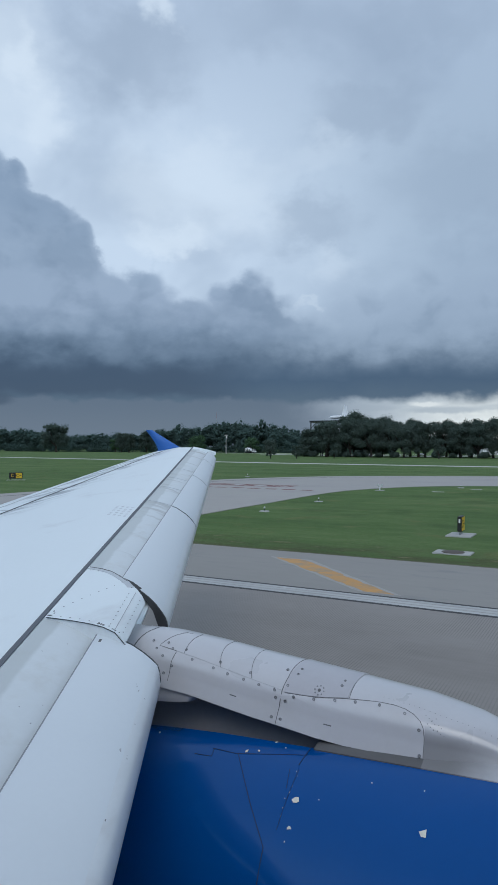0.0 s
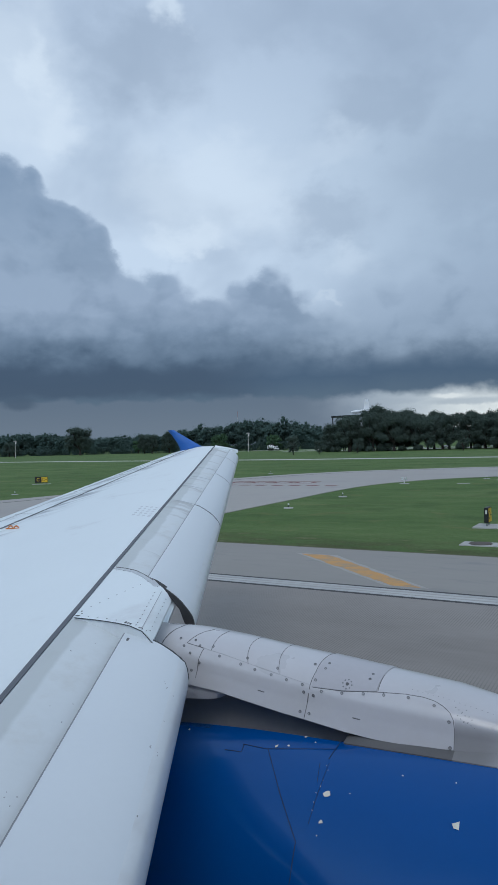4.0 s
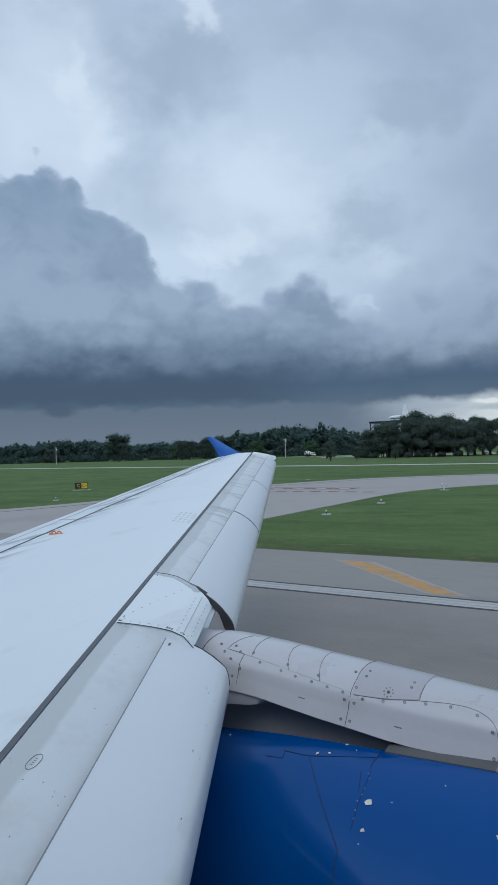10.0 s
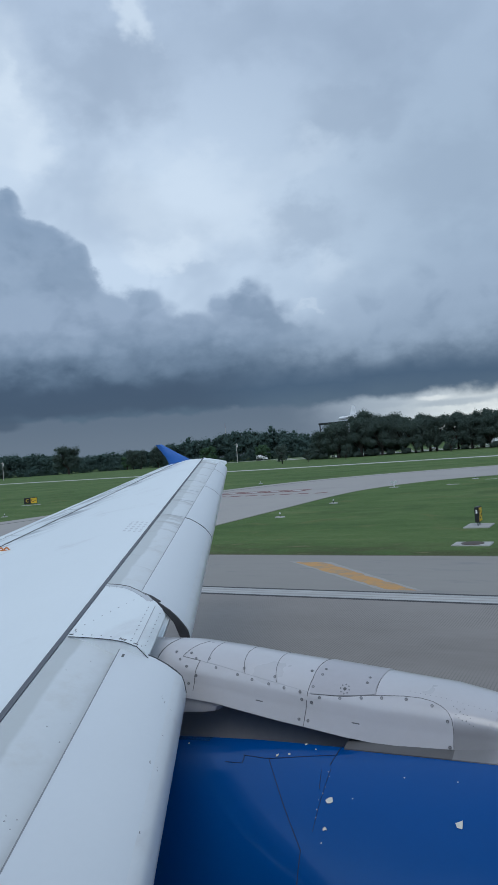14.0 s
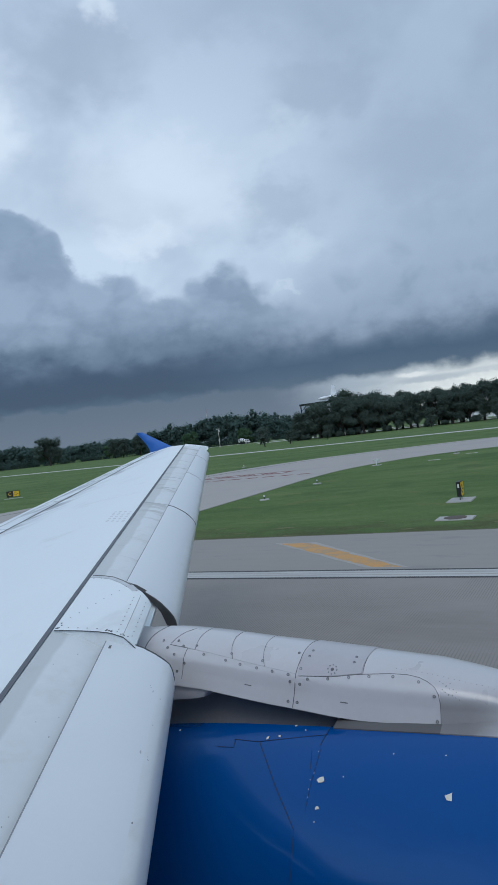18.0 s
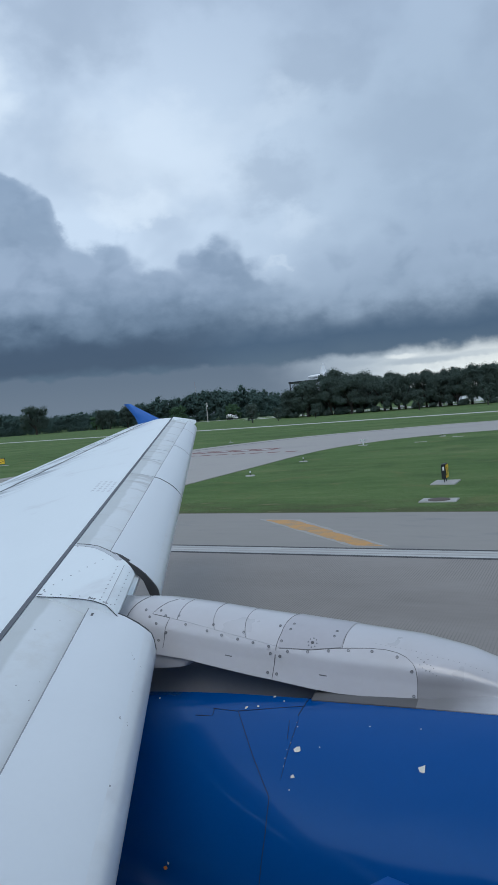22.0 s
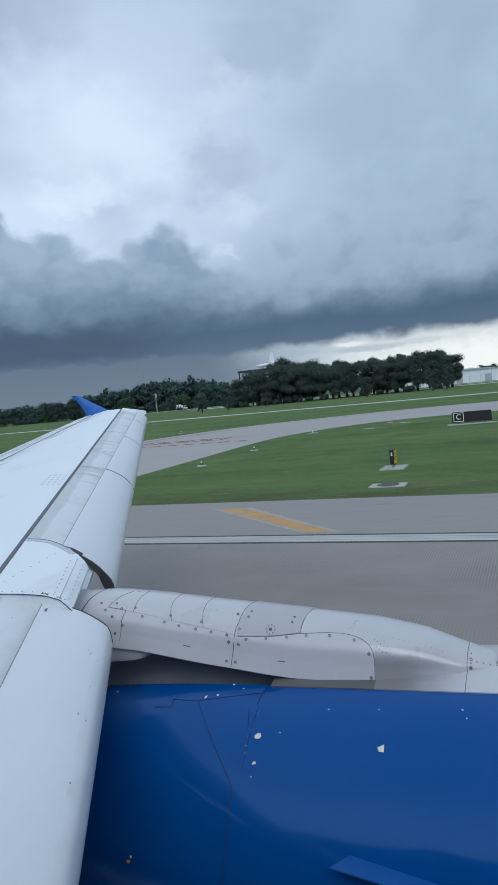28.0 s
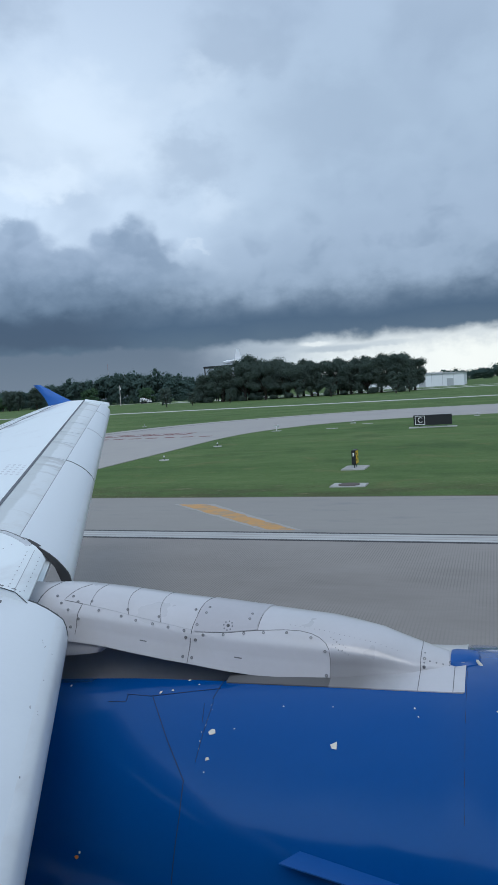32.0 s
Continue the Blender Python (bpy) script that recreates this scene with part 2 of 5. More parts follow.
# ---- materials ----
def material(name, color, rough=0.5, metal=0.0, vary=0.15, scale=3.0, fine=40.0, bump=0.0, stain=None, stain_at=(0.55, 0.75), stain_scale=1.2, stretch=(1, 1, 1), coat=0.0, spec=0.5):
    """A painted or natural surface with two scales of variation, an optional stain and fine relief."""
    m = bpy.data.materials.new(name)
    m.use_nodes = True
    n = Net(m.node_tree)
    p = m.node_tree.nodes["Principled BSDF"]
    co = n.node("ShaderNodeTexCoord").outputs["Object"]
    mp = n.node("ShaderNodeMapping")
    n.put(mp.inputs[0], co)
    mp.inputs["Scale"].default_value = stretch
    v = mp.outputs[0]
    a, b = n.noise(v, scale, 4.0), n.noise(v, fine, 3.0)
    k = n.math("ADD", n.math("MULTIPLY", n.math("SUBTRACT", a, 0.5), 2.2 * vary), n.math("MULTIPLY", n.math("SUBTRACT", b, 0.5), vary))
    rnd = n.node("ShaderNodeObjectInfo").outputs["Random"]
    k = n.math("ADD", n.math("ADD", k, 1.0), n.math("MULTIPLY", n.math("SUBTRACT", rnd, 0.5), vary * 0.3))
    col = n.mix(1.0, color, n.vec(k, k, k), "MULTIPLY")
    if stain:
        s = n.noise(v, stain_scale, 6.0, 0.65)
        col = n.mix(n.span(s, stain_at[0], stain_at[1], 0.0, 0.8), col, stain)
    n.put(p.inputs["Base Color"], col)
    n.put(p.inputs["Roughness"], n.math("ADD", rough, n.math("MULTIPLY", n.math("SUBTRACT", a, 0.5), 0.25), clamp=True))
    p.inputs["Metallic"].default_value = metal
    p.inputs["Coat Weight"].default_value = coat
    p.inputs["Coat Roughness"].default_value = 0.08
    p.inputs["Specular IOR Level"].default_value = spec
    if bump:
        bn = n.node("ShaderNodeBump")
        bn.inputs["Strength"].default_value = 1.0
        bn.inputs["Distance"].default_value = bump
        n.put(bn.inputs["Height"], n.math("ADD", b, a))
        n.put(p.inputs["Normal"], bn.outputs[0])
    return m


white_paint = material("white_wing_paint", (0.735, 0.785, 0.795), 0.42, vary=0.035, scale=0.9, fine=25, stain=(0.60, 0.62, 0.63), stain_at=(0.58, 0.8), stain_scale=1.1, stretch=(1.6, 0.7, 1))
placard_grey = material("placard_grey", (0.58, 0.60, 0.62), 0.5, vary=0.15, scale=8)
slat_paint = material("slat_paint", (0.63, 0.67, 0.695), 0.38, vary=0.03, scale=1.5, fine=30, stain=(0.5, 0.5, 0.5), stain_at=(0.68, 0.85), stain_scale=3.0)
nose_grey = material("bare_nose_grey", (0.63, 0.665, 0.675), 0.45, vary=0.05, scale=2.5, fine=20, stain=(0.54, 0.55, 0.535), stain_at=(0.5, 0.75), stain_scale=2.2)
pylon_paint = material("pylon_grey_paint", (0.50, 0.494, 0.51), 0.3, vary=0.06, scale=1.6, fine=30, stain=(0.465, 0.452, 0.45), stain_at=(0.4, 0.85), stain_scale=2.0, coat=0.4)
pylon_dark = material("pylon_worn_panel", (0.425, 0.415, 0.435), 0.32, vary=0.08, scale=4, fine=30)
blue_paint = material("blue_gloss_paint", (0.0, 0.060, 0.240), 0.2, vary=0.05, scale=0.8, fine=20, spec=0.3)
blue_gloss = blue_paint.node_tree.nodes["Principled BSDF"]
blue_gloss.inputs["Specular Tint"].default_value = (0.10, 0.5, 1.0, 1)
blue_gloss.inputs["Coat Weight"].default_value = 0.85
blue_gloss.inputs["Coat IOR"].default_value = 1.31
blue_gloss.inputs["Coat Roughness"].default_value = 0.09
# the cowl's thin sheet is slightly wavy, so its reflections wander
bw = Net(blue_paint.node_tree)
bco = bw.node("ShaderNodeTexCoord").outputs["Object"]
bmap = bw.node("ShaderNodeMapping")
bw.put(bmap.inputs[0], bco)
bmap.inputs["Scale"].default_value = (0.8, 1.0, 1.5)
wave = bw.node("ShaderNodeBump")
wave.inputs["Strength"].default_value = 1.0
wave.inputs["Distance"].default_value = 0.012
bw.put(wave.inputs["Height"], bw.noise(bmap.outputs[0], 2.6, 1.0, 0.4))
bw.put(blue_gloss.inputs["Normal"], wave.outputs[0])
bw.put(blue_gloss.inputs["Coat Normal"], wave.outputs[0])
strake_paint = material("strake_blue_paint", (0.004, 0.078, 0.29), 0.35, vary=0.12, scale=6, coat=0.05, spec=0.3)
fence_paint = material("fence_blue_paint", (0.018, 0.12, 0.42), 0.35, vary=0.06, scale=2)
dark_gap = material("dark_gap_seal", (0.115, 0.125, 0.14), 0.7, vary=0.15, scale=6)
seam_dark = material("panel_seam", (0.05, 0.055, 0.06), 0.7, vary=0.1, scale=8)
pylon_seam = material("pylon_seam_grey", (0.12, 0.12, 0.125), 0.7, vary=0.1, scale=8)
gap_plate_grey = material("shaded_gap_grey", (0.32, 0.31, 0.31), 0.75, 0.0, vary=0.12, scale=2.5, fine=20)
verge_dirt = material("verge_dirt", (0.11, 0.10, 0.06), 0.95, vary=0.3, scale=0.8, fine=6)
seam_soft = material("faint_panel_seam", (0.36, 0.37, 0.38), 0.6, vary=0.1, scale=8)
rivet_grey = material("wing_rivet", (0.22, 0.23, 0.24), 0.5, 0.4, vary=0.15, scale=60)
wing_dirt = material("wing_dirt_streak", (0.52, 0.54, 0.56), 0.6, vary=0.12, scale=5, fine=30)
rib_dark = material("slat_end_rib", (0.05, 0.05, 0.052), 0.6, vary=0.3, scale=12)
# skirt grey, darkened for the shade in the crease below the pylon
skirt_grey = material("skirt_shade_grey", (0.10, 0.097, 0.097), 0.45, vary=0.08, scale=3, fine=25)
screw_metal = material("screw_head", (0.24, 0.24, 0.25), 0.4, 0.8, vary=0.2, scale=60)
primer = material("bare_primer_chip", (0.66, 0.64, 0.55), 0.6, vary=0.12, scale=30)
bare_edge = material("rubbed_leading_edge", (0.645, 0.675, 0.69), 0.36, vary=0.07, scale=3, fine=40, stain=(0.57, 0.58, 0.585), stain_at=(0.5, 0.8), stain_scale=5, stretch=(1.6, 0.8, 1.6))
orange = material("orange_stencil", (0.62, 0.2, 0.04), 0.6, vary=0.1, scale=20)
concrete = material("slab_concrete", (0.262, 0.240, 0.221), 0.8, vary=0.16, scale=0.05, fine=7.0, bump=0.003, stain=(0.165, 0.148, 0.135), stain_at=(0.46, 0.72), stain_scale=0.12, stretch=(0.35, 1, 1))
taxi_concrete = material("taxiway_concrete", (0.342, 0.322, 0.300), 0.8, vary=0.10, scale=0.06, fine=1.0, bump=0.003, stain=(0.28, 0.265, 0.26), stain_at=(0.5, 0.75), stain_scale=0.1)
pale_road = material("pale_road_concrete", (0.50, 0.49, 0.46), 0.85, vary=0.1, scale=0.05, fine=0.8, stain=(0.40, 0.39, 0.37), stain_at=(0.5, 0.75), stain_scale=0.08)
shoulder_asphalt = material("shoulder_asphalt", (0.262, 0.249, 0.230), 0.85, vary=0.12, scale=0.08, fine=2.0, bump=0.004, stain=(0.2, 0.2, 0.2), stretch=(0.35, 1, 1))
dark_asphalt = material("fresh_asphalt", (0.055, 0.056, 0.058), 0.85, vary=0.15, scale=0.1, fine=2.0, bump=0.004)
white_line = material("white_line_paint", (0.45, 0.45, 0.435), 0.7, vary=0.12, scale=0.6, fine=8, stain=(0.30, 0.30, 0.30), stain_at=(0.42, 0.68), stain_scale=1.0, stretch=(0.3, 4, 1))
black_line = material("black_line_border", (0.045, 0.045, 0.048), 0.8, vary=0.2, scale=2)
yellow_line = material("yellow_line_paint", (0.50, 0.270, 0.092), 0.75, vary=0.12, scale=1.2, fine=8, stain=(0.30, 0.24, 0.17), stain_at=(0.44, 0.64), stain_scale=1.6)
pale_edge = material("worn_pale_edge", (0.33, 0.315, 0.295), 0.8, vary=0.15, scale=2)
red_mark = material("red_surface_marking", (0.17, 0.06, 0.055), 0.8, vary=0.2, scale=1.5)
sign_yellow = material("sign_yellow", (0.72, 0.47, 0.03), 0.45, vary=0.06, scale=3)
sign_black = material("sign_black", (0.012, 0.013, 0.014), 0.5, vary=0.2, scale=3)
sign_white = material("sign_white", (0.7, 0.7, 0.68), 0.5, vary=0.05, scale=3)
pad_concrete = material("pad_concrete", (0.38, 0.375, 0.36), 0.8, vary=0.12, scale=1.2, fine=10, bump=0.004)
iron = material("rusty_cover_iron", (0.10, 0.075, 0.06), 0.6, 0.5, vary=0.3, scale=5)
bark = material("bark", (0.055, 0.047, 0.04), 0.9, vary=0.3, scale=2, fine=14, bump=0.03)
leaf = material("oak_leaf", (0.104, 0.142, 0.120), 0.95, vary=0.2, scale=0.25, fine=3.0, spec=0.08)
# far leaves: distance haze is put into the bluish, lifted base colour
leaf_far = material("far_leaf", (0.092, 0.146, 0.130), 0.95, vary=0.25, scale=0.06, fine=0.6, spec=0.08)
steel_dark = material("dark_steel", (0.03, 0.033, 0.036), 0.5, 0.4, vary=0.1, scale=1)
white_metal = material("white_sheet_metal", (0.74, 0.76, 0.78), 0.45, vary=0.06, scale=0.2, fine=3, stretch=(1, 1, 0.2))
grey_roof = material("grey_sheet_roof", (0.40, 0.42, 0.44), 0.5, vary=0.08, scale=0.2, fine=3)
window_glass = material("dark_window_glass", (0.02, 0.025, 0.03), 0.1, vary=0.05, scale=1)
wood_pole = material("pale_pole", (0.42, 0.41, 0.39), 0.7, vary=0.1, scale=3)
rubber = material("tyre_rubber", (0.02, 0.02, 0.02), 0.8, vary=0.1, scale=5)
car_white = material("white_car_paint", (0.7, 0.7, 0.7), 0.3, vary=0.03, scale=2, coat=0.5)
frosted = material("lamp_glass", (0.6, 0.62, 0.62), 0.3, vary=0.05, scale=9)
fuselage_blue = material("fuselage_low_bounce_blue", (0.035, 0.085, 0.20), 0.3, vary=0.04, scale=0.8)



def leafy(m, amount):
    """Let light through thin leaves."""
    n = Net(m.node_tree)
    p = m.node_tree.nodes["Principled BSDF"]
    out = m.node_tree.nodes["Material Output"]
    t = n.node("ShaderNodeBsdfTranslucent")
    n.put(t.inputs[0], p.inputs["Base Color"].links[0].from_socket)
    mx = n.node("ShaderNodeMixShader")
    mx.inputs[0].default_value = amount
    n.put(mx.inputs[1], p.outputs[0])
    n.put(mx.inputs[2], t.outputs[0])
    n.put(out.inputs[0], mx.outputs[0])


leafy(leaf, 0.5)
leafy(leaf_far, 0.5)

# grooves sawn across the runway concrete
def add_grooves(m, spacing, depth):
    n = Net(m.node_tree)
    p = m.node_tree.nodes["Principled BSDF"]
    old = p.inputs["Base Color"].links[0].from_socket
    co = n.node("ShaderNodeTexCoord").outputs["Object"]
    w = n.node("ShaderNodeTexWave", wave_type="BANDS", bands_direction="X")
    n.put(w.inputs["Vector"], co)
    w.inputs["Scale"].default_value = 0.314 / spacing
    w.inputs["Distortion"].default_value = 0.0
    k = n.math("MULTIPLY", n.span(w.outputs["Fac"], 0.55, 0.9, 0.0, depth), n.span(n.noise(co, 0.22, 4.0), 0.40, 0.60, 0.1, 1.0))
    n.put(p.inputs["Base Color"], n.mix(k, old, (0.075, 0.07, 0.065)))


add_grooves(concrete, 0.068, 0.32)

# grey soot smeared along the spoiler hinge line of the white wing
sn = Net(white_paint.node_tree)
sp = white_paint.node_tree.nodes["Principled BSDF"]
sco = sn.node("ShaderNodeTexCoord").outputs["Object"]
sxyz = sn.node("ShaderNodeSeparateXYZ")
sn.put(sxyz.inputs[0], sco)
away = sn.math("ADD", sn.math("ADD", sxyz.outputs[0], 4.95), sn.math("MULTIPLY", sxyz.outputs[1], 0.38))
band = sn.math("MULTIPLY", sn.span(away, -0.9, -0.1), sn.span(away, 0.55, 0.05))
smear = sn.node("ShaderNodeMapping")
sn.put(smear.inputs[0], sco)
smear.inputs["Rotation"].default_value = (0, 0, radians(-21))
smear.inputs["Scale"].default_value = (3.2, 0.55, 1)
band = sn.math("MULTIPLY", band, sn.span(sn.noise(smear.outputs[0], 1.3, 5.0, 0.65), 0.46, 0.62, 0.0, 0.9))
sn.put(sp.inputs["Base Color"], sn.mix(band, sp.inputs["Base Color"].links[0].from_socket, (0.27, 0.29, 0.31)))

# darker band of the exposed nose beside the seal
nn = Net(nose_grey.node_tree)
np_ = nose_grey.node_tree.nodes["Principled BSDF"]
nco = nn.node("ShaderNodeTexCoord").outputs["Object"]
nxyz = nn.node("ShaderNodeSeparateXYZ")
nn.put(nxyz.inputs[0], nco)
off = nn.math("ADD", nn.math("ADD", nxyz.outputs[0], 1.62), nn.math("MULTIPLY", nxyz.outputs[1], 0.545))
off = nn.math("ADD", off, nn.math("MULTIPLY", nn.math("SUBTRACT", nn.noise(nco, 1.6, 5.0), 0.5), 0.12))
nn.put(np_.inputs["Base Color"], nn.mix(nn.span(off, 0.2, 0.16, 0.0, 0.75), np_.inputs["Base Color"].links[0].from_socket, (0.46, 0.49, 0.485)))

# smudges that run across the strip between the wheel-dirt streaks of the outer wing
span_map = nn.node("ShaderNodeMapping")
nn.put(span_map.inputs[0], nco)
span_map.inputs["Scale"].default_value = (0.35, 1.9, 1)
smudge = nn.math("MULTIPLY", nn.span(nn.noise(span_map.outputs[0], 1.5, 5.0, 0.6), 0.53, 0.64, 0.0, 0.6), nn.span(nxyz.outputs[1], 4.6, 5.2))
nn.put(np_.inputs["Base Color"], nn.mix(smudge, np_.inputs["Base Color"].links[0].from_socket, (0.36, 0.36, 0.35)))

# shade painted low on the pylon where its panels end and the flared nose begins
pylon_crease_paint = material("shaded_nose_paint", (0.50, 0.494, 0.51), 0.3, vary=0.06, scale=1.6, fine=30, coat=0.4)
for darkened in (pylon_paint, pylon_crease_paint):
    on = Net(darkened.node_tree)
    op = darkened.node_tree.nodes["Principled BSDF"]
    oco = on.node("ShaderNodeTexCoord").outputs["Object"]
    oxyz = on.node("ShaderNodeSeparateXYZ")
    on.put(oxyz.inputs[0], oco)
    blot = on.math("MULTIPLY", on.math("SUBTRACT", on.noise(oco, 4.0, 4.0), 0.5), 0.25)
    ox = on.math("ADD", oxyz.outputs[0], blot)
    crease_shade = on.math("MULTIPLY", on.span(oxyz.outputs[0], -0.962, -0.957) if darkened is pylon_paint else 1.0, on.span(ox, -0.86, -0.4, 0.72 if darkened is pylon_paint else 0.95, 0.0))
    crease_shade = on.math("MULTIPLY", crease_shade, on.span(on.math("ADD", oxyz.outputs[2], on.math("MULTIPLY", blot, 0.2)), 3.0, 2.88))
    on.put(op.inputs["Base Color"], on.mix(crease_shade, op.inputs["Base Color"].links[0].from_socket, (0.17, 0.165, 0.165)))

# mown grass: broad patches, mowing streaks along the runway and fine blades
grass = bpy.data.materials.new("mown_grass")
grass.use_nodes = True
gn = Net(grass.node_tree)
gp = grass.node_tree.nodes["Principled BSDF"]
gco = gn.node("ShaderNodeTexCoord").outputs["Object"]
gm = gn.node("ShaderNodeMapping")
gn.put(gm.inputs[0], gco)
gm.inputs["Scale"].default_value = (0.42, 1, 1)
g1, g2, g3 = gn.noise(gm.outputs[0], 0.12, 5.0, 0.6), gn.noise(gm.outputs[0], 0.9, 5.0, 0.65), gn.noise(gco, 9.0, 4.0, 0.7)
gcol = gn.ramp(gn.math("ADD", gn.math("MULTIPLY", g1, 0.6), gn.math("MULTIPLY", g2, 0.4)), [(0.32, (0.054, 0.094, 0.036)), (0.44, (0.076, 0.130, 0.042)), (0.56, (0.100, 0.154, 0.054)), (0.68, (0.145, 0.176, 0.072))])
g4 = gn.noise(gco, 0.32, 5.0, 0.62, 0.6)
gcol = gn.mix(gn.span(g4, 0.54, 0.74, 0.0, 0.7), gcol, (0.150, 0.150, 0.062))
gcol = gn.mix(gn.span(gn.noise(gco, 0.14, 4.0, 0.6), 0.5, 0.68, 0.0, 0.6), gcol, (0.048, 0.086, 0.030))
gxyz = gn.node("ShaderNodeSeparateXYZ")
gn.put(gxyz.inputs[0], gco)
rough_edge = gn.math("MULTIPLY", gn.span(gxyz.outputs[1], 32.5, 28.0), gn.span(gn.noise(gm.outputs[0], 0.7, 5.0, 0.65), 0.38, 0.62, 0.1, 0.85))
gcol = gn.mix(rough_edge, gcol, (0.072, 0.082, 0.036))
gcol = gn.mix(gn.math("MULTIPLY", gn.span(gxyz.outputs[1], 34.0, 29.0), gn.span(gn.noise(gm.outputs[0], 1.4, 4.0, 0.6), 0.6, 0.7, 0.0, 0.7)), gcol, (0.20, 0.19, 0.10))
gk = gn.span(g3, 0.25, 0.75, 0.86, 1.26)
gn.put(gp.inputs["Base Color"], gn.mix(1.0, gcol, gn.vec(gk, gk, gk), "MULTIPLY"))
gp.inputs["Roughness"].default_value = 0.95
gp.inputs["Specular IOR Level"].default_value = 0.15
gb = gn.node("ShaderNodeBump")
gb.inputs["Distance"].default_value = 0.06
gn.put(gb.inputs["Height"], gn.math("ADD", g2, g3))
gn.put(gp.inputs["Normal"], gb.outputs[0])


# ---- builders ----
def link_mesh(name, bm, mat, smooth=False):
    me = bpy.data.meshes.new(name)
    bm.normal_update()
    bm.to_mesh(me)
    bm.free()
    me.materials.append(mat)
    if smooth:
        for f in me.polygons:
            f.use_smooth = True
        me.set_sharp_from_angle(angle=radians(40))
    return new(name, me)


def part(name, bm, mat, parent, label="", smooth=False):
    ob = link_mesh(name, bm, mat, smooth)
    ob.parent = parent
    return tagged(ob, label)


def thing(name, label, category, at=(0, 0, 0), group="", turn=0.0):
    ob = new(name)
    ob.matrix_basis = pose(*at, 0, 0, turn)
    ob.empty_display_size = 0.2
    return tagged(ob, label, category, group)


def structure(name, bm, mat, label, category, smooth=False):
    return tagged(link_mesh(name, bm, mat, smooth), label, category, kind="structure")


def shared(name, me, parent, at=(0, 0, 0), turn=None):
    ob = new(name, me)
    ob.parent = parent
    ob.matrix_basis = Matrix.Translation(at) @ (turn or Matrix())
    return ob


def loft(rings, closed=True, caps=True):
    bm = bmesh.new()
    vs = [[bm.verts.new(p) for p in r] for r in rings]
    n = len(rings[0])
    for a, b in zip(vs, vs[1:]):
        for i in range(n if closed else n - 1):
            j = (i + 1) % n
            bm.faces.new((a[i], a[j], b[j], b[i]))
    if caps and closed:
        bm.faces.new(vs[0][::-1])
        bm.faces.new(vs[-1])
    bmesh.ops.recalc_face_normals(bm, faces=bm.faces)
    return bm


def box(bm, x0, x1, y0, y1, z0, z1, bevel=0.0, m=None):
    r = bmesh.ops.create_cube(bm, size=1, matrix=(m or Matrix()) @ Matrix.Translation(((x0 + x1) / 2, (y0 + y1) / 2, (z0 + z1) / 2)) @ Matrix.Diagonal((x1 - x0, y1 - y0, z1 - z0, 1)))
    if bevel:
        bmesh.ops.bevel(bm, geom=list({e for v in r["verts"] for e in v.link_edges}), offset=bevel, segments=2, affect="EDGES")
    return bm


def boxed(*a, **k):
    return box(bmesh.new(), *a, **k)


def rod(bm, a, b, r0, r1=None, seg=8):
    a, b = Vector(a), Vector(b)
    m = Matrix.Translation((a + b) / 2) @ (b - a).to_track_quat("Z", "Y").to_matrix().to_4x4()
    bmesh.ops.create_cone(bm, cap_ends=True, segments=seg, radius1=r0, radius2=r0 if r1 is None else r1, depth=(b - a).length, matrix=m)
    return bm


def slab(outline, z0, z1):
    """A flat prism over a closed outline of (x, y)."""
    bm = bmesh.new()
    lo = [bm.verts.new((x, y, z0)) for x, y in outline]
    hi = [bm.verts.new((x, y, z1)) for x, y in outline]
    bm.faces.new(hi)
    bm.faces.new(lo[::-1])
    for i in range(len(outline)):
        j = (i + 1) % len(outline)
        bm.faces.new((lo[i], lo[j], hi[j], hi[i]))
    bmesh.ops.recalc_face_normals(bm, faces=bm.faces)
    bmesh.ops.triangulate(bm, faces=[f for f in bm.faces if len(f.verts) > 4])
    return bm


def curve_through(points, steps=6):
    """A smooth line through points (Catmull-Rom)."""
    out = []
    p = [Vector(q) for q in points]
    for i in range(len(p) - 1):
        a, b, c, d = p[max(i - 1, 0)], p[i], p[i + 1], p[min(i + 2, len(p) - 1)]
        for k in range(steps):
            t = k / steps
            out.append(0.5 * (2 * b + (c - a) * t + (2 * a - 5 * b + 4 * c - d) * t * t + (3 * b - a - 3 * c + d) * t ** 3))
    return [tuple(q) for q in out + [p[-1]]]


def strip(points, normals, half, lift=0.0015, thick=0.001):
    """A thin raised band along points on a surface."""
    pts = [Vector(q) for q in points]
    rings = []
    for i, q in enumerate(pts):
        along = (pts[min(i + 1, len(pts) - 1)] - pts[max(i - 1, 0)]).normalized()
        n = Vector(normals[i]).normalized()
        side = along.cross(n).normalized() * half
        rings.append([q + side + n * lift, q - side + n * lift, q - side + n * (lift - thick - 0.004), q + side + n * (lift - thick - 0.004)])
    return loft(rings)


# ---- ground ----
bm = bmesh.new()
bmesh.ops.create_grid(bm, x_segments=24, y_segments=24, size=4600, matrix=Matrix.Translation((0, 0, -0.05)))
structure("ground", bm, grass, "mown green airfield grass reaching the horizon", "grass")
structure("runway", slab([(-420, -60), (1000, -60), (1000, 20.26), (-420, 20.26)], -0.3, 0.0), concrete, "grey grooved concrete runway with worn surface", "runway")
structure("runway_shoulder", slab([(-420, 20.26), (1000, 20.26), (1000, 26.9), (-420, 26.9)], -0.3, -0.004), shoulder_asphalt, "grey paved shoulder beside the runway edge line", "pavement")
